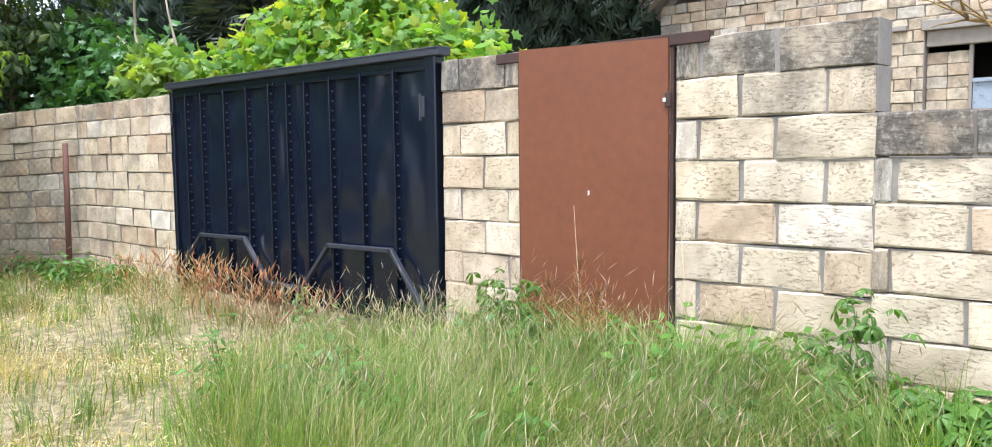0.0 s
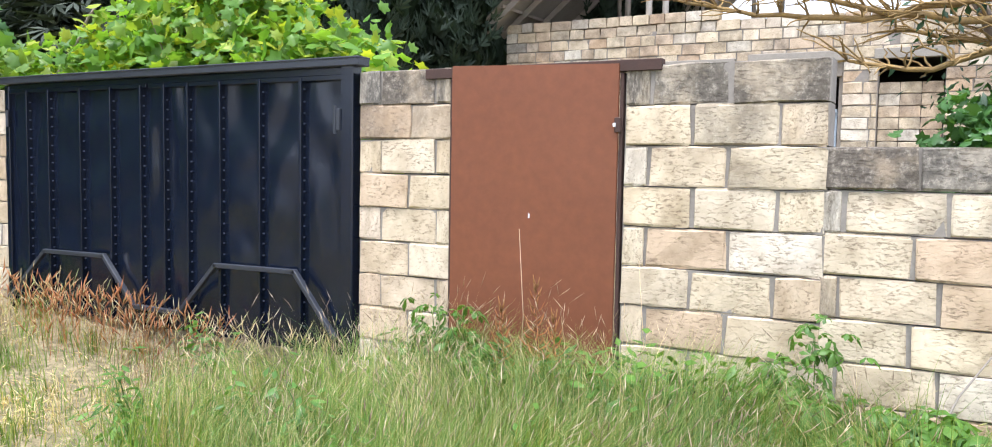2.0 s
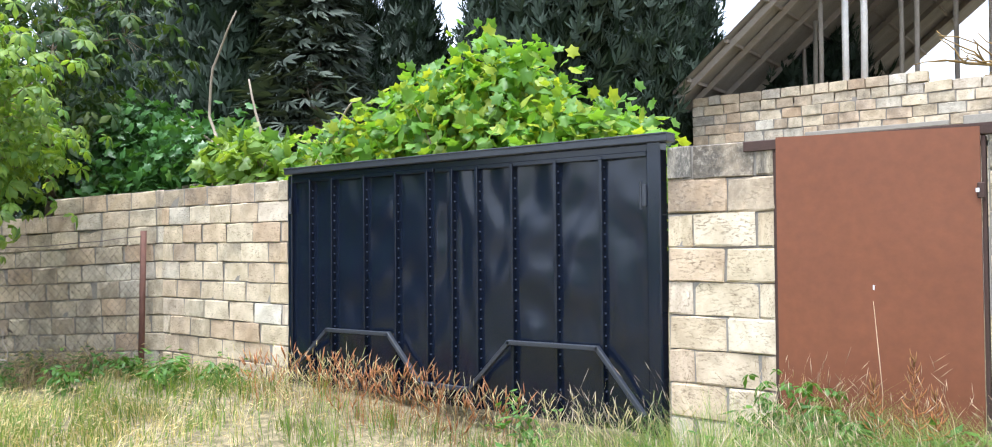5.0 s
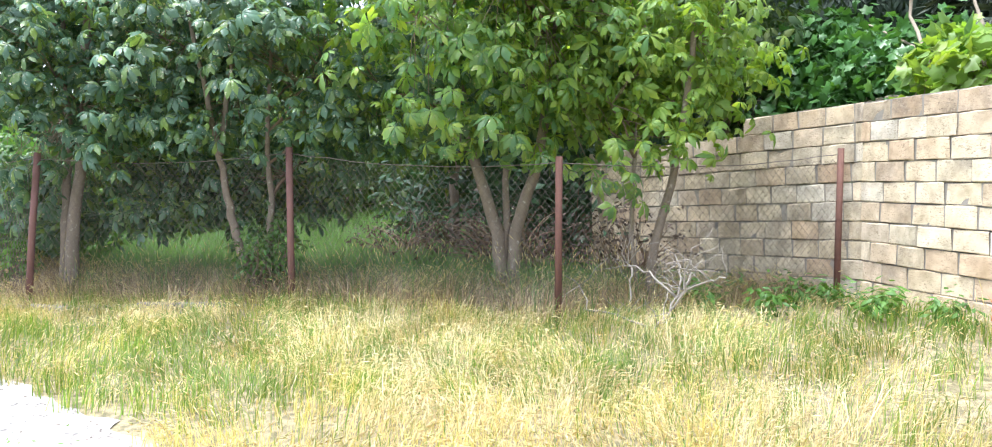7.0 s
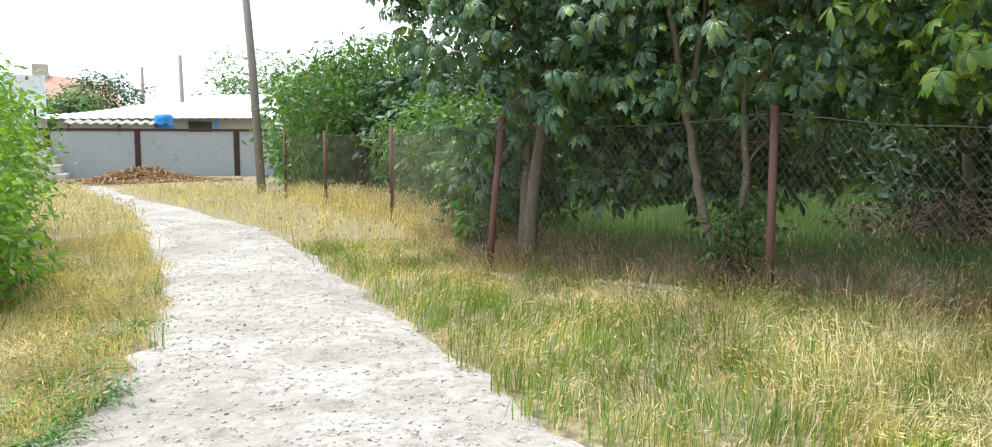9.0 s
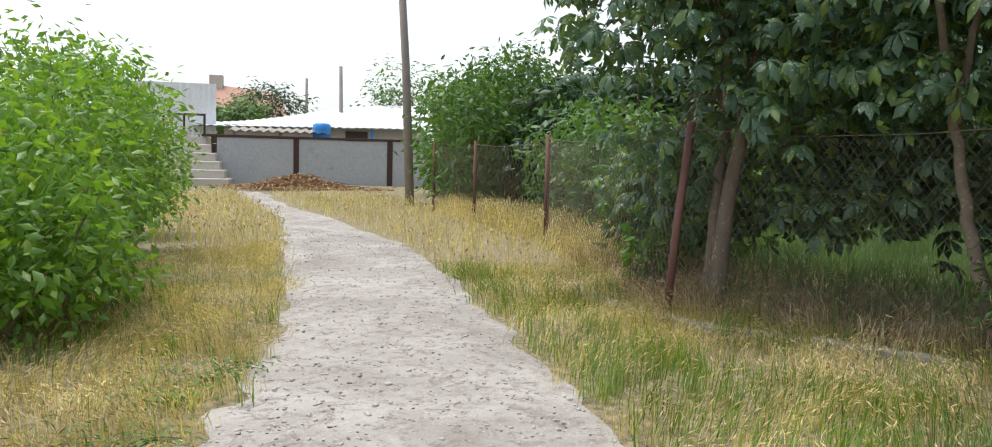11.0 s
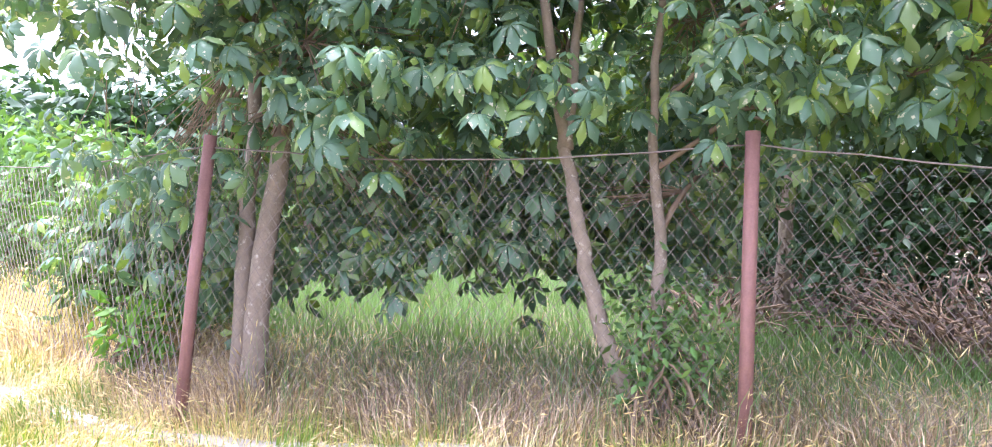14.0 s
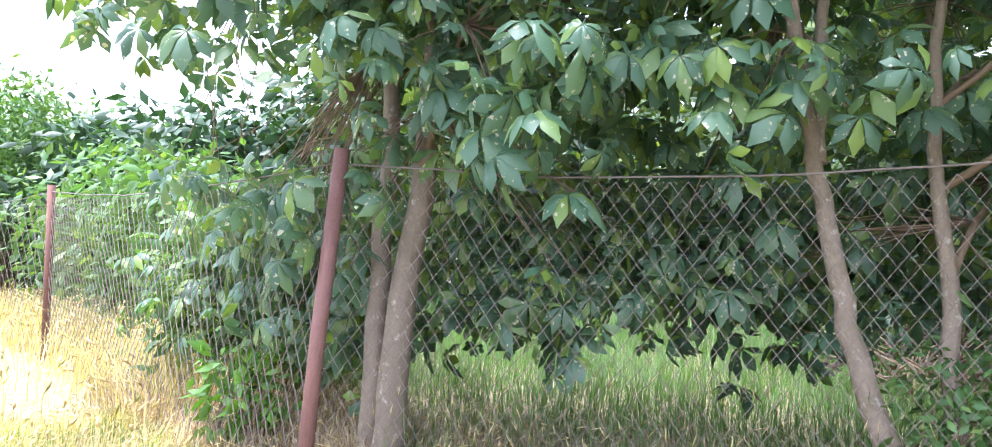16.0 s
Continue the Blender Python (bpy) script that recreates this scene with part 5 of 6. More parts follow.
def dead_branches():
    root = new("dead_branch")
    root.location = (-8.9, 2.4, ground_z(-8.9, 2.4))
    tagged(root, "bleached dead branch lying by the fence", "branch")
    r = random.Random(4)
    s = Shape()
    main = [[(0.55, -0.15, 0.05), (0.3, 0.1, 0.16), (0.2, 0.25, 0.4), (0.1, 0.3, 0.62), (-0.1, 0.32, 0.72)], [(0.3, 0.1, 0.16), (0.42, 0.2, 0.4), (0.4, 0.22, 0.6), (0.46, 0.25, 0.72)],
            [(0.2, 0.2, 0.3), (0.0, 0.05, 0.5), (-0.3, -0.05, 0.56), (-0.42, -0.1, 0.6)], [(-0.35, -0.06, 0.56), (-0.3, -0.1, 0.35), (-0.2, -0.15, 0.05)], [(0.25, 0.2, 0.3), (0.5, 0.45, 0.5), (0.75, 0.5, 0.55)],
            [(0.55, -0.15, 0.05), (0.1, -0.4, 0.1), (-0.3, -0.6, 0.12), (-0.55, -0.62, 0.35)], [(0.38, 0.2, 0.4), (0.3, 0.3, 0.55), (0.32, 0.32, 0.7)]]
    for path in main:
        fine = []
        for a, b in zip(path, path[1:]):
            fine += [Vector(a).lerp(Vector(b), k / 3) + Vector((r.uniform(-1, 1), r.uniform(-1, 1), r.uniform(-1, 1))) * 0.022 for k in range(3)]
        fine.append(Vector(path[-1]))
        child("dead_limb", Shape().tube([p * 0.8 for p in fine], taper(0.012, 0.005, len(fine)), 6).mesh("dead_limb", M["dead"], True), root)
    for _ in range(60):
        a = Vector(r.choice(r.choice(main))) * 0.8
        e = a + Vector((r.uniform(-0.35, 0.35), r.uniform(-0.35, 0.35), r.uniform(-0.1, 0.28)))
        s.tube(curve(a, e, 0.05, r, 4, 0.1), taper(0.0045, 0.002, 5), 5)
    tagged(child("twig_tangle", s.mesh("twig_tangle", M["dead"], True), root), kind="stuff")


def path_stones():
    for name, label, mat, count, seed, lo, hi, flat in (("path_pebbles", "small pale pebbles trodden into the path", "pebble", 1800, 12, 0.005, 0.014, 0.5), ("path_litter", "dark crumbs of earth and leaf litter on the path", "crumb", 1100, 13, 0.003, 0.009, 0.25)):
        r = random.Random(seed)
        s = Shape()
        for _ in range(count):
            u = r.uniform(0.2, 0.75)
            side = r.random()
            side = min(0.97, max(0.03, side))
            p = along(EDGE_A, u).lerp(along(EDGE_B, u), side)
            z = ground_z(p.x, p.y) + 0.014 + 0.012 * (1 - abs(2 * side - 1)) - 0.006 * math.cos(side * 12.5)
            k = r.uniform(lo, hi) * (1.6 if r.random() < 0.12 else 1.0)
            m = Matrix.Translation((p.x, p.y, z)) @ Euler((r.uniform(-0.3, 0.3), r.uniform(-0.3, 0.3), r.uniform(0, 6))).to_matrix().to_4x4()
            s.box((-k, -k * 0.6, -k * flat), (k, k * 0.6, k * flat), k * flat * 0.5, m)
        ob = new(name, s.mesh(name, M[mat], True))
        tagged(ob, label, "stones" if mat == "pebble" else "litter", kind="stuff")


def fence_kerb():
    """Rough grey edging stones, half sunk, along the path side of the fence."""
    r = random.Random(15)
    root = new("kerb_edging")
    root.location = (-11.6, -3.1, 0)
    tagged(root, "low weathered grey concrete edging along the fence foot", "kerb")
    line = [(-10.95, -1.0), (-11.2, -1.6), (-11.5, -2.9), (-11.72, -3.42), (-12.1, -3.95), (-13.05, -4.85)]
    for a, b in zip(line, line[1:]):
        a, b = Vector((*a, 0)), Vector((*b, 0))
        n = max(1, round((b - a).length / 0.6))
        ang = math.atan2(b.y - a.y, b.x - a.x)
        for k in range(n):
            c = a.lerp(b, (k + 0.5) / n)
            half = (b - a).length / n * 0.5 - 0.008
            m = Matrix.Translation((c.x + 11.6, c.y + 3.1, ground_z(c.x, c.y))) @ Euler((r.uniform(-0.05, 0.05), r.uniform(-0.02, 0.02), ang + r.uniform(-0.03, 0.03))).to_matrix().to_4x4()
            child("kerb_stone", Shape().box((-half, -0.07, -0.12), (half, 0.07, 0.045 + r.uniform(-0.012, 0.012)), 0.014, m).mesh("kerb_stone", M["slate"]), root)


field()
low_plants()
dead_branches()
path_stones()
fence_kerb()


# ---- the far end of the path ----
def far_end():
    a, b = Vector((-29.0, -32.3, 0)), Vector((-38.6, -20.7, 0))
    d = (b - a).normalized()
    ang = math.atan2(d.y, d.x)
    root = new("concrete_wall")
    root.matrix_world = Matrix.Translation((a.x, a.y, -0.05)) @ Euler((0, 0, ang)).to_matrix().to_4x4()
    tagged(root, "grey rendered wall between rusty steel posts", "wall", kind="structure")
    marks = [3.75, 7.25, 11.4, 15.5]
    for x0, x1 in zip(marks, marks[1:]):
        child("panel", Shape().box((x0 + 0.12, 0.02, -0.4), (x1 - 0.12, 0.2, 2.13), 0.01).mesh("panel", M["concrete"]), root)
    for x0 in marks:
        child("post", Shape().box((x0 - 0.11, -0.02, -0.4), (x0 + 0.11, 0.22, 2.15), 0.01).mesh("post", M["rust"]), root)
    child("cap", Shape().box((marks[0] - 0.5, -0.04, 2.15), (marks[-1] + 0.1, 0.24, 2.26), 0.01).mesh("cap", M["rust"]), root, "rusty steel beam along the top")

    def local(x, y, z):
        return Matrix.Translation((a.x, a.y, -0.05)) @ Euler((0, 0, ang)).to_matrix().to_4x4() @ Matrix.Translation((x, y, z))
    # shed with a pale sheet roof behind the wall
    root = new("shed")
    root.matrix_world = local(1.2, 4.0, 0)
    tagged(root, "low shed with a pale sloping sheet-metal roof", "shed")
    child("wall", Shape().box((2.5, 0.3, -0.4), (12.2, 4.5, 2.9), 0.02).mesh("wall", M["plaster"]), root)
    v = []
    n = 60
    for i in range(n + 1):
        x = 1.0 + 12.0 * i / n
        w = 0.04 * (i % 2)
        rise = 1.25 * smooth01(x, 1.0, 11.5)
        v += [(x, -0.5, 2.75 + 0.1 * rise + w), (x, 5.2, 3.15 + rise + w)]
    f = [(2 * i, 2 * i + 2, 2 * i + 3, 2 * i + 1) for i in range(n)]
    k = len(v)
    v += [(p[0], p[1], p[2] - 0.05) for p in v]
    f += [tuple(k + q for q in reversed(t)) for t in f[:n]]
    child("roof", poly_mesh("roof", v, f, M["sheet"]), root, "pale corrugated metal sheets")
    # thin dark box on the wall; the opening's shade is its colour
    child("opening", Shape().box((8.3, 0.26, 2.0), (9.4, 0.32, 2.72)).mesh("opening", M["inside"]), root, "dark sheet for the shade of an opening under the eave")
    child("prop", Shape().tube([(9.6, -0.3, -0.3), (9.6, -0.3, 2.8)], 0.07, 8).mesh("prop", M["blue"]), root, "blue painted prop")
    # small fibre-cement canopy and a blue barrel on it
    root = new("canopy")
    root.matrix_world = local(6.5, 1.4, 0)
    tagged(root, "small corrugated fibre-cement canopy on timber props", "canopy")
    v, n = [], 44
    for i in range(n + 1):
        x = -2.2 + 4.4 * i / n
        w = 0.05 * math.sin(i * math.pi / 2)
        v += [(x, -0.7, 2.48 + w), (x, 0.9, 2.68 + w)]
    f = [(2 * i, 2 * i + 2, 2 * i + 3, 2 * i + 1) for i in range(n)]
    k = len(v)
    v += [(p[0], p[1], p[2] - 0.03) for p in v]
    f += [tuple(k + q for q in reversed(t)) for t in f[:n]]
    child("sheet", poly_mesh("sheet", v, f, M["slate"], True), root)
    for x in (-2.0, 0.0, 2.0):
        child("prop", Shape().tube([(x, -0.4, -0.3), (x, -0.4, 2.45)], 0.07, 7).mesh("prop", M["wood"]), root)
    root = new("water_barrel")
    root.matrix_world = local(8.35, 1.2, 2.25)
    tagged(root, "blue plastic water barrel behind the wall", "barrel")
    body = []
    for i, (rr, z) in enumerate([(0.30, 0), (0.40, 0.06), (0.42, 0.25), (0.40, 0.33), (0.42, 0.41), (0.40, 0.62), (0.30, 0.68), (0.12, 0.70)]):
        body.append((rr, z))
    v, f = [], []
    for rr, z in body:
        v += [(rr * math.cos(2 * math.pi * k / 20), rr * math.sin(2 * math.pi * k / 20), z) for k in range(20)]
    for i in range(len(body) - 1):
        f += [(i * 20 + k, i * 20 + (k + 1) % 20, (i + 1) * 20 + (k + 1) % 20, (i + 1) * 20 + k) for k in range(20)]
    f += [tuple(range(19, -1, -1)), tuple(range(len(v) - 20, len(v)))]
    child("body", poly_mesh("body", v, f, M["blue"], True), root)
    child("stand", Shape().box((-0.5, -0.5, -2.5), (0.5, 0.5, -0.01), 0.02).mesh("stand", M["plaster"]), root)
    # poles
    for x, y, h, rad, lean in ((-23.75, -14.0, 9.0, 0.11, 0.3), (-41.2, -30.2, 6.2, 0.12, 0.05), (-52.0, -42.0, 7.0, 0.12, 0.0)):
        root = new("utility_pole")
        z = ground_z(x, y)
        root.location = (x, y, z)
        tagged(root, "weathered grey wooden utility pole", "pole")
        child("shaft", Shape().tube([(0, 0, -0.3), (lean * 0.3, -lean * 0.5, h * 0.4), (lean, -lean * 1.5, h)], [rad * 1.15, rad, rad * 0.75], 12).mesh("shaft", M["pole"], True), root)
    # brush heap before the wall
    r = random.Random(23)
    root = new("brush_heap")
    root.location = (-30.6, -23.9, ground_z(-30.6, -23.9))
    tagged(root, "heap of dry brown brush and straw before the wall", "heap")
    s = Shape()
    for _ in range(1500):
        x, y = r.gauss(0, 1.0), r.gauss(0, 1.2)
        z = 0.55 * math.exp(-(x * x + y * y) / 2.0) * r.random()
        t, l = r.uniform(0, 6.3), r.uniform(0.2, 0.55)
        s.tube([(x, y, z), (x + 0.5 * l * math.cos(t), y + 0.5 * l * math.sin(t), z + 0.06), (x + l * math.cos(t), y + l * math.sin(t), z + r.uniform(-0.03, 0.06))], [0.02, 0.03, 0.008], 4)
    tagged(child("brush", s.mesh("brush", M["litter"]), root), kind="stuff")
    # stone steps and a pipe rail beside the wall
    root = new("stone_steps")
    root.matrix_world = local(3.7, -1.6, 0)
    tagged(root, "rough stone steps rising beside the grey wall", "steps")
    for i in range(6):
        child("step", Shape().box((-2.6, 0.34 * i, -0.4), (0.85 - 0.22 * i, 0.34 * i + 2.2, 0.36 * (i + 1)), 0.03).mesh("step", M["plaster"]), root)
    root = new("handrail")
    root.matrix_world = local(3.2, -0.9, 0)
    tagged(root, "rusty pipe handrail above the stone steps", "rail")
    for x in (-1.6, -0.75, 0.1):
        child("upright", Shape().tube([(x, 1.4, 1.2), (x, 1.4, 3.1)], 0.05, 7).mesh("upright", M["rust"]), root)
    child("bar", Shape().tube([(-2.4, 1.4, 3.1), (0.15, 1.4, 3.1)], 0.05, 7).mesh("bar", M["rust"]), root)
    root = new("white_post")
    root.matrix_world = local(2.45, -2.6, 0)
    tagged(root, "white painted post by the steps", "post")
    child("shaft", Shape().tube([(0, 0, -0.3), (0, 0, 2.0)], 0.12, 10).mesh("shaft", M["white_wood"]), root)
    # pale sheet fence higher up
    root = new("sheet_fence")
    root.matrix_world = local(-1.9, 4.5, 1.5)
    tagged(root, "pale blue-white corrugated sheet fence", "fence")
    v, n = [], 40
    for i in range(n + 1):
        x = 5.2 * i / n
        v += [(x, 0.05 * (i % 2), 0), (x, 0.05 * (i % 2), 3.3)]
    f = [(2 * i, 2 * i + 2, 2 * i + 3, 2 * i + 1) for i in range(n)]
    k = len(v)
    v += [(p[0], p[1] - 0.04, p[2]) for p in v]
    f += [tuple(k + q for q in reversed(t)) for t in f[:n]]
    child("sheet", poly_mesh("sheet", v, f, M["sheet"]), root)
    child("plinth", Shape().box((-0.1, -0.2, -2.0), (5.3, 0.15, 0.02)).mesh("plinth", M["plaster"]), root)
    # house with a faded tile roof beyond
    root = new("far_house")
    root.matrix_world = Matrix.Translation((-54.5, -51.0, -0.6)) @ Euler((0, 0, ang)).to_matrix().to_4x4()
    tagged(root, "distant house with a faded red tile roof and chimney", "house")
    child("wall", Shape().box((-3.5, -4, 0), (3.5, 4, 5.2)).mesh("wall", M["plaster"]), root)
    child("roof", poly_mesh("roof", [(-3.8, -4.3, 5.0), (3.8, -4.3, 5.0), (3.8, 4.3, 5.0), (-3.8, 4.3, 5.0), (-2.0, 0, 7.6), (3.0, 0, 7.0)], [(0, 1, 5, 4), (2, 3, 4, 5), (1, 2, 5), (3, 0, 4), (3, 2, 1, 0)], M["roof_red"]), root)
    child("chimney", Shape().box((-2.3, -0.5, 6.4), (-1.3, 0.5, 8.3), 0.03).mesh("chimney", M["plaster"]), root)
    # window is a dark sheet painted as the unlit room behind
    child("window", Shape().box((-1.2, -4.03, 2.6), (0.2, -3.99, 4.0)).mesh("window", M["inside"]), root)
    for i, (x, y, h, s) in enumerate([(-47.0, -40.5, 4.6, 2.4), (-40.5, -37.2, 3.6, 1.6), (-46.0, -29.0, 5.0, 3.0)]):
        broadleaf("far_tree", "round leafy tree beyond the sheds", (x, y, 0.4), [([(x, y, 0.2), (x, y, 1.6), (x + 0.1, y, 3.0), (x, y, h)], 0.12)], (x, y, h), (s, s, s * 0.75), "oval", 0.34, M["bush"] if i else M["bush_dark"], 150, 11, 90 + i, 1.5, spread=0.36)


far_end()


# ---- the unfinished house behind the wall ----
def build_house():
    root = new("block_house")
    root.location = (-8.05, 15.2, 0)
    tagged(root, "unfinished block house with an open timber attic", "house")
    w = Shape()
    w.box((0.02, 0.02, 0.0), (4.75, 0.28, 3.86)).box((4.75, 0.02, 3.3), (9.0, 0.28, 3.80)).box((6.22, 0.02, 0.0), (6.75, 0.28, 3.3)).box((7.7, 0.02, 0.0), (9.0, 0.28, 3.3)).box((4.75, 0.02, 0.0), (7.7, 0.28, 1.55))
    w.box((0.02, 0.28, 0.0), (0.28, 9.0, 4.0)).box((8.72, 0.28, 0.0), (9.0, 9.0, 3.9)).box((0.02, 8.7, 0.0), (9.0, 9.0, 4.0))
    child("wall_core", w.mesh("wall_core", M["mortar"]), root)
    child("ceiling_deck", Shape().box((0.3, 0.3, 3.35), (8.7, 8.7, 3.45)).mesh("ceiling_deck", M["wood"]), root)
    # inner wall coloured dark to give the room its shade
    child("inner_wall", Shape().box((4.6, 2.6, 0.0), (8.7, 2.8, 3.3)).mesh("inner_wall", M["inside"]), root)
    child("ledge", Shape().box((2.2, -0.10, 3.22), (4.5, 0.02, 3.30), 0.008).mesh("ledge", M["slate"]), root, "pale concrete ledge")
    for x0, x1 in ((4.7, 6.3), (6.68, 7.8)):
        child("lintel", Shape().box((x0, -0.03, 3.20), (x1, 0.1, 3.36), 0.008).mesh("lintel", M["slate"]), root, "grey concrete lintel")
    fr = Shape().box((5.36, 0.12, 1.55), (5.41, 0.2, 2.95)).box((6.16, 0.12, 1.55), (6.22, 0.2, 2.95)).box((4.76, 0.06, 2.95), (6.22, 0.2, 3.2), 0.01)
    child("window_frame", fr.mesh("window_frame", M["wood"]), root)
    # blocks that narrow the window
    for c in range(8, 15):
        for k in range(2):
            ob = child("brick", block_rng.choice(BLOCKS["stone_mid"]), root)
            ob.location = (4.76 + 0.3 * k, 0.14, c * 0.19 + 0.02)
            ob.scale = (0.72, 0.5, 0.9)
    child("stile", Shape().box((5.74, 0.085, 1.6), (5.80, 0.12, 2.42), 0.004).box((5.42, 0.085, 2.36), (6.15, 0.12, 2.42), 0.004).mesh("stile", M["blue_board"]), root, "pale blue flaking batten")
    child("board", Shape().box((5.42, 0.12, 1.6), (6.15, 0.16, 2.42), 0.006).mesh("board", M["blue_board"]), root, "pale blue flaking board in the window")
    # gable roof: eave left and right, ridge running away from the wall
    rise, half = 4.0, 4.75
    for side in (-1, 1):
        n, v = 64, []
        for i in range(n + 1):
            y = -0.55 + 10.2 * i / n
            wv = 0.03 * math.sin(i * math.pi / 2)
            xe, xr = (-0.3, 4.5) if side < 0 else (9.3, 4.5)
            v += [(xe, y, 4.12 + wv), (xr, y, 4.12 + rise + wv)]
        f = [(2 * i, 2 * i + 2, 2 * i + 3, 2 * i + 1) for i in range(n)]
        if side > 0:
            f = [t[::-1] for t in f]
        k = len(v)
        v += [(p[0], p[1], p[2] - 0.025) for p in v]
        f += [tuple(k + q for q in reversed(t)) for t in f[:n]]
        if side < 0:
            child("roof", poly_mesh("roof", v, f, M["slate"], True), root, "grey corrugated fibre-cement roof")
        else:
            child("roof", poly_mesh("roof", v, f, M["slate"], True), root, "grey corrugated fibre-cement roof")
    slope = math.atan2(rise, 4.8)
    for y in (-0.35, 0.35, 1.3, 2.4, 3.6, 5.0, 6.6, 8.2):
        m = Matrix.Translation((-0.3, y, 4.02)) @ Euler((0, -slope, 0)).to_matrix().to_4x4()
        child("rafter", Shape().box((0.0, -0.03, -0.09), (6.25, 0.03, 0.03), 0.004, m).mesh("rafter", M["wood"]), root)
        m = Matrix.Translation((9.3, y, 4.02)) @ Euler((0, slope, 0)).to_matrix().to_4x4()
        child("rafter", Shape().box((-6.25, -0.03, -0.09), (0.0, 0.03, 0.03), 0.004, m).mesh("rafter", M["wood"]), root)
    for k in range(6):
        q = (k + 0.6) / 6.3
        child("purlin", Shape().box((-0.3 + 4.8 * q - 0.03, -0.5, 4.06 + rise * q - 0.03), (-0.3 + 4.8 * q + 0.03, 9.5, 4.06 + rise * q + 0.03)).mesh("purlin", M["wood"]), root)
    r = random.Random(6)
    for x, white in ((1.45, 0), (1.9, 0), (2.3, 0), (2.85, 1), (3.15, 1), (3.5, 0), (3.8, 0), (4.3, 0), (4.9, 0)):
        topz = 4.0 + rise * min(1, (x + 0.3) / 4.8) - 0.1
        y = 0.2 if white else 0.6 + r.random() * 2.2
        child("stud", Shape().tube([(x, y, 3.45), (x + r.uniform(-0.04, 0.04), y, (topz + 3.5) / 2), (x, y, topz)], 0.06 if white else 0.045, 7).mesh("stud", M["white_wood"] if white else M["wood"], True), root)
    child("attic_floor", Shape().box((0.3, 0.3, 3.9), (4.5, 8.7, 3.96)).mesh("attic_floor", M["wood"]), root)
    # block courses of the front, and of the blocked-up window
    for c in range(8, 15):
        for k in range(3):
            ob = child("brick", block_rng.choice(BLOCKS["stone_mid"]), root)
            ob.location = (6.76 + 0.31 * k, 0.16, c * 0.19)
            ob.scale = (0.74, 0.4, 0.9)
    for c in range(9, 22):
        z = c * 0.19
        spans = [(0.0, 4.75), (6.22, 6.75), (7.7, 9.0)] if 1.55 < z + 0.1 < 3.25 else [(0.0, 9.0)]
        if z > 3.82:
            spans = [(0.0, 4.2)]
        elif z > 3.60:
            spans = [(0.0, 9.0)]
        for xa, xb in spans:
            x = xa
            while x < xb - 0.05:
                w_ = block_rng.uniform(0.24, 0.44)
                w_ = min(w_, xb - x)
                # mostly greyed blocks, which also darken the front for the shade on it
                ob = child("brick", block_rng.choice(BLOCKS["stone" if block_rng.random() < 0.35 else "stone_mid"]), root)
                ob.location = (x + 0.01, block_rng.uniform(-0.012, 0.008), z)
                ob.rotation_euler = (block_rng.uniform(-0.04, 0.04), block_rng.uniform(-0.03, 0.03), block_rng.uniform(-0.05, 0.05))
                ob.scale = ((w_ - 0.02) / 0.405, 1.0, 0.174 / 0.195)
                x += w_
    for c in range(17, 22):
        y = 0.2
        while y < 3.0:
            ob = child("brick", block_rng.choice(BLOCKS["stone"]), root)
            ob.location = (0.0, y + 0.38, c * 0.19)
            ob.rotation_euler = (0, 0, -math.pi / 2)
            ob.scale = (0.92, 1, 0.9)
            y += 0.4


build_house()


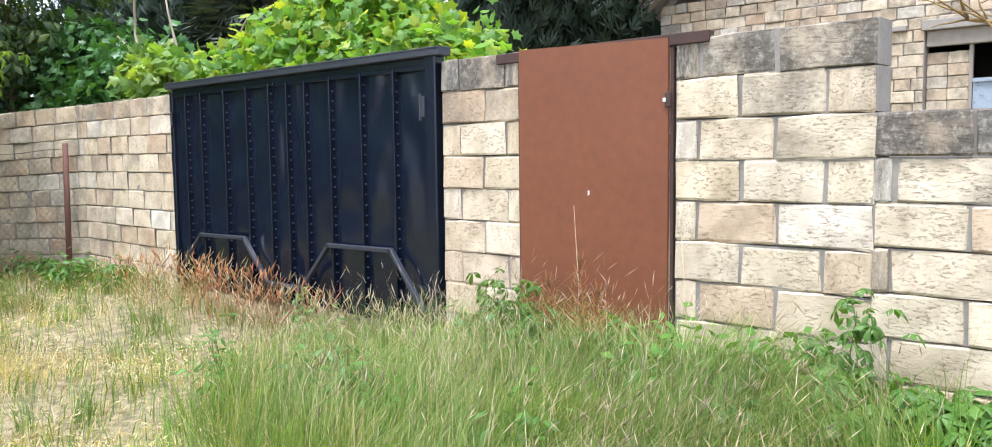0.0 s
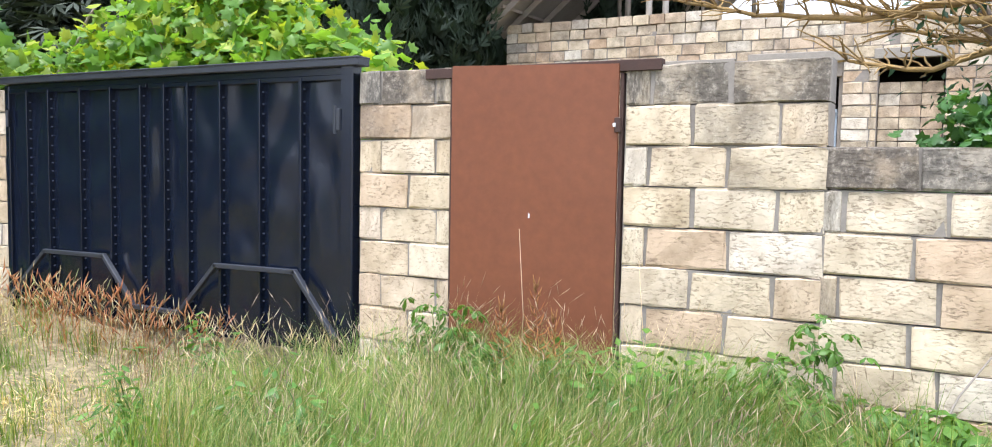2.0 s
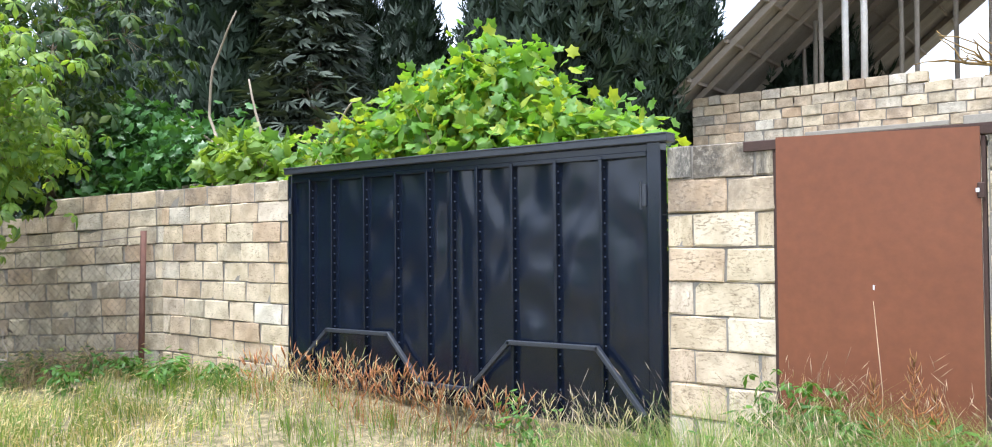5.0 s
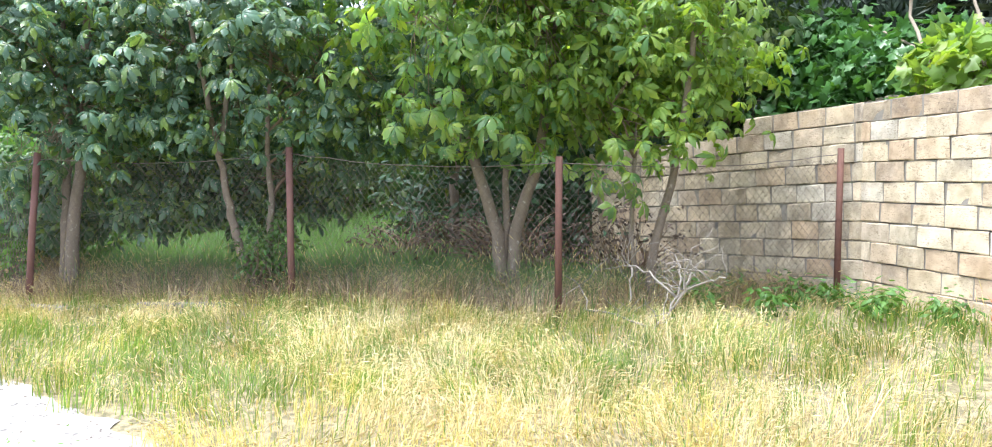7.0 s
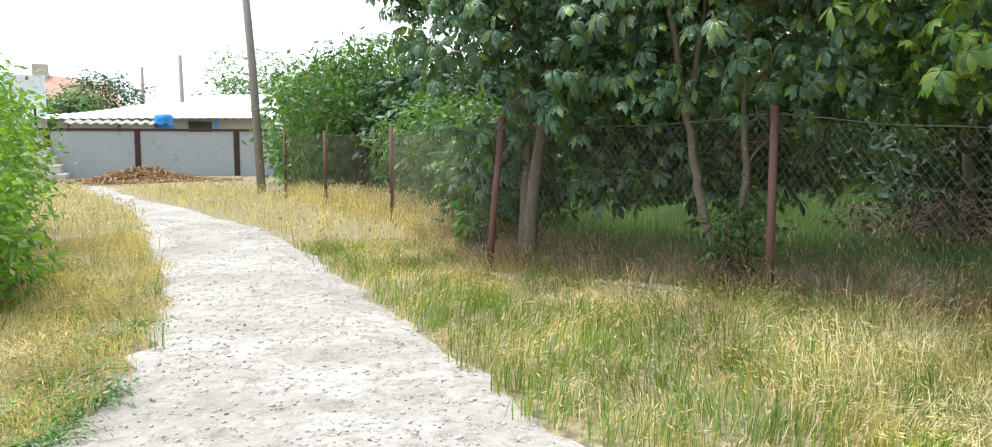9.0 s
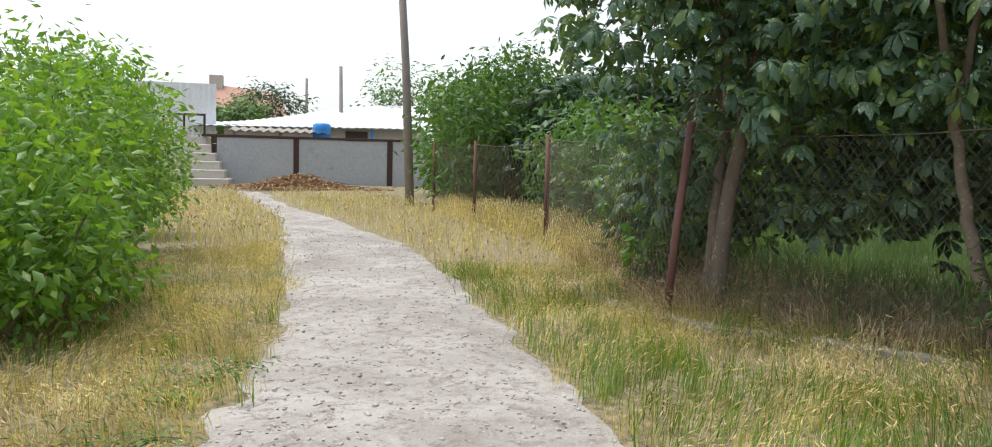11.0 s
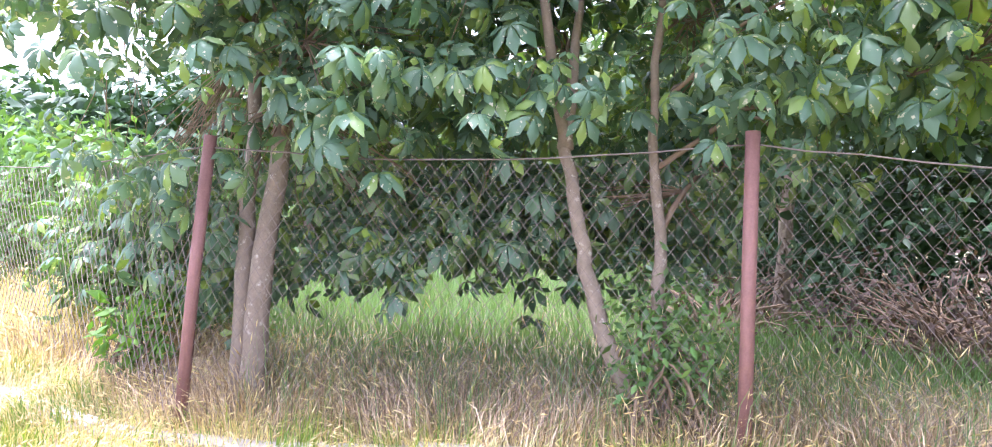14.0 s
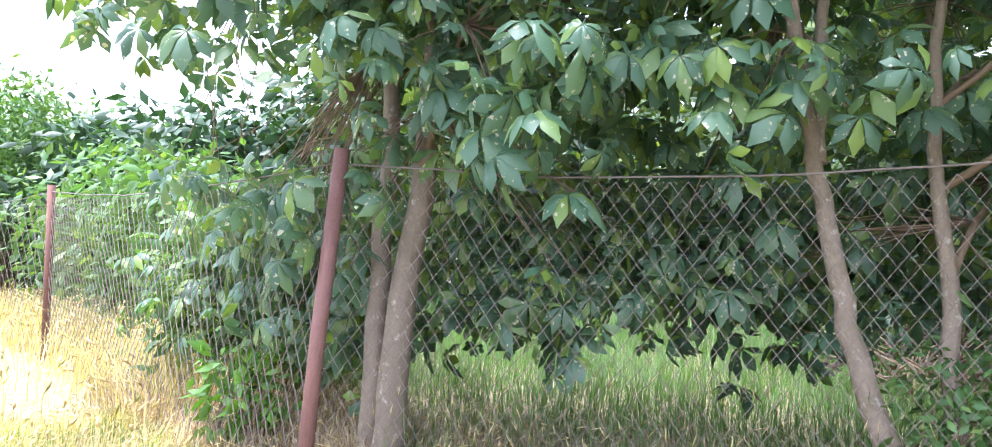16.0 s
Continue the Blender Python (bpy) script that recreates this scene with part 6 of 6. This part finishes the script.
# ---- block walls, laid last ----
Y = 4.80
C = 0.213
wall_run("wall_pier", "limestone block pier between gate and door, blackened on top", pose(-3.50, Y, -0.155), 0.70, 10, C, 1, bond=[[0.39, 0.33], [0.17, 0.41, 0.14]])
wall_run("wall_door_side", "limestone block wall beside the door, black-stained top course", pose(-1.722, Y, -0.19), 1.032, 10, C, 1, dark_prob=0.1, bond=[[0.37, 0.42, 0.24], [0.14, 0.42, 0.47]])
wall_run("wall_low", "low limestone block wall with grey weathered top course", pose(-0.715, Y + 0.01, -0.125), 3.225, 8, 0.205, 1, dark_prob=0.12, block=0.425, bond=[[0.1] + [0.43] * 8, [0.41] + [0.425] * 8])
wall_run("wall_left", "pale limestone block wall beside the gate", pose(-9.45, Y, -0.14), 2.14, 11, 0.192, -1, dark_prob=0.12)
bend = Matrix.Translation((-9.45, Y, -0.14)) @ Euler((0, 0, radians(20))).to_matrix().to_4x4() @ Euler((0, radians(-2.5), 0)).to_matrix().to_4x4() @ Matrix.Translation((-4.2, 0, 0))
# all blocks greyed: weathering plus the overhanging trees' shade put into the stone
wall_run("wall_corner", "limestone block wall bending towards the fence, top course broken off", bend, 4.32, 11, 0.192, 0, dark_prob=1.0, block=0.36, begin=lambda c: 2.8 if c == 10 else 0.0)
# plain walls that close the yard, unseen from the path
for name, a, b in (("wall_yard_east", (2.5, 4.85, -0.2), (2.7, 24, 1.6)), ("wall_yard_north", (-30, 26, -0.2), (3, 26.3, 2.4))):
    ob = new(name, Shape().box(a, b, 0.01).mesh(name, M["mortar"]))
    tagged(ob, "plain rendered yard wall", "wall", kind="structure")

# things that repeat
GROUPS = {"chestnut_tree": "chestnuts along the fence", "garden_tree": "trees in the garden", "cypress_tree": "cypresses behind the yard", "conifer_tree": "shaggy conifers behind the wall", "utility_pole": "poles along the path",
          "path_hedge": "hedges beside the path", "hedge_shrub": "shrubs along the fence", "walnut_shrub": "tall shrubs behind the fence", "woodland_edge": "trees closing the garden", "grape_vine": "vines on the wall",
          "dock_stalk": "dry stalks by the door", "broadleaf_weed": "weeds below the low wall", "nettle": "weeds along the left wall", "bramble": "brambles by the door", "meadow_weed": "weeds in the tall grass",
          "creeping_weed": "weeds on the path edge", "elder_seedling": "elder seedlings by the wall", "far_tree": "trees beyond the sheds"}
for ob in scene.objects:
    if ob.parent is None:
        kind_of = ob.name.split(".")[0]
        if kind_of in GROUPS:
            tagged(ob, group=GROUPS[kind_of])
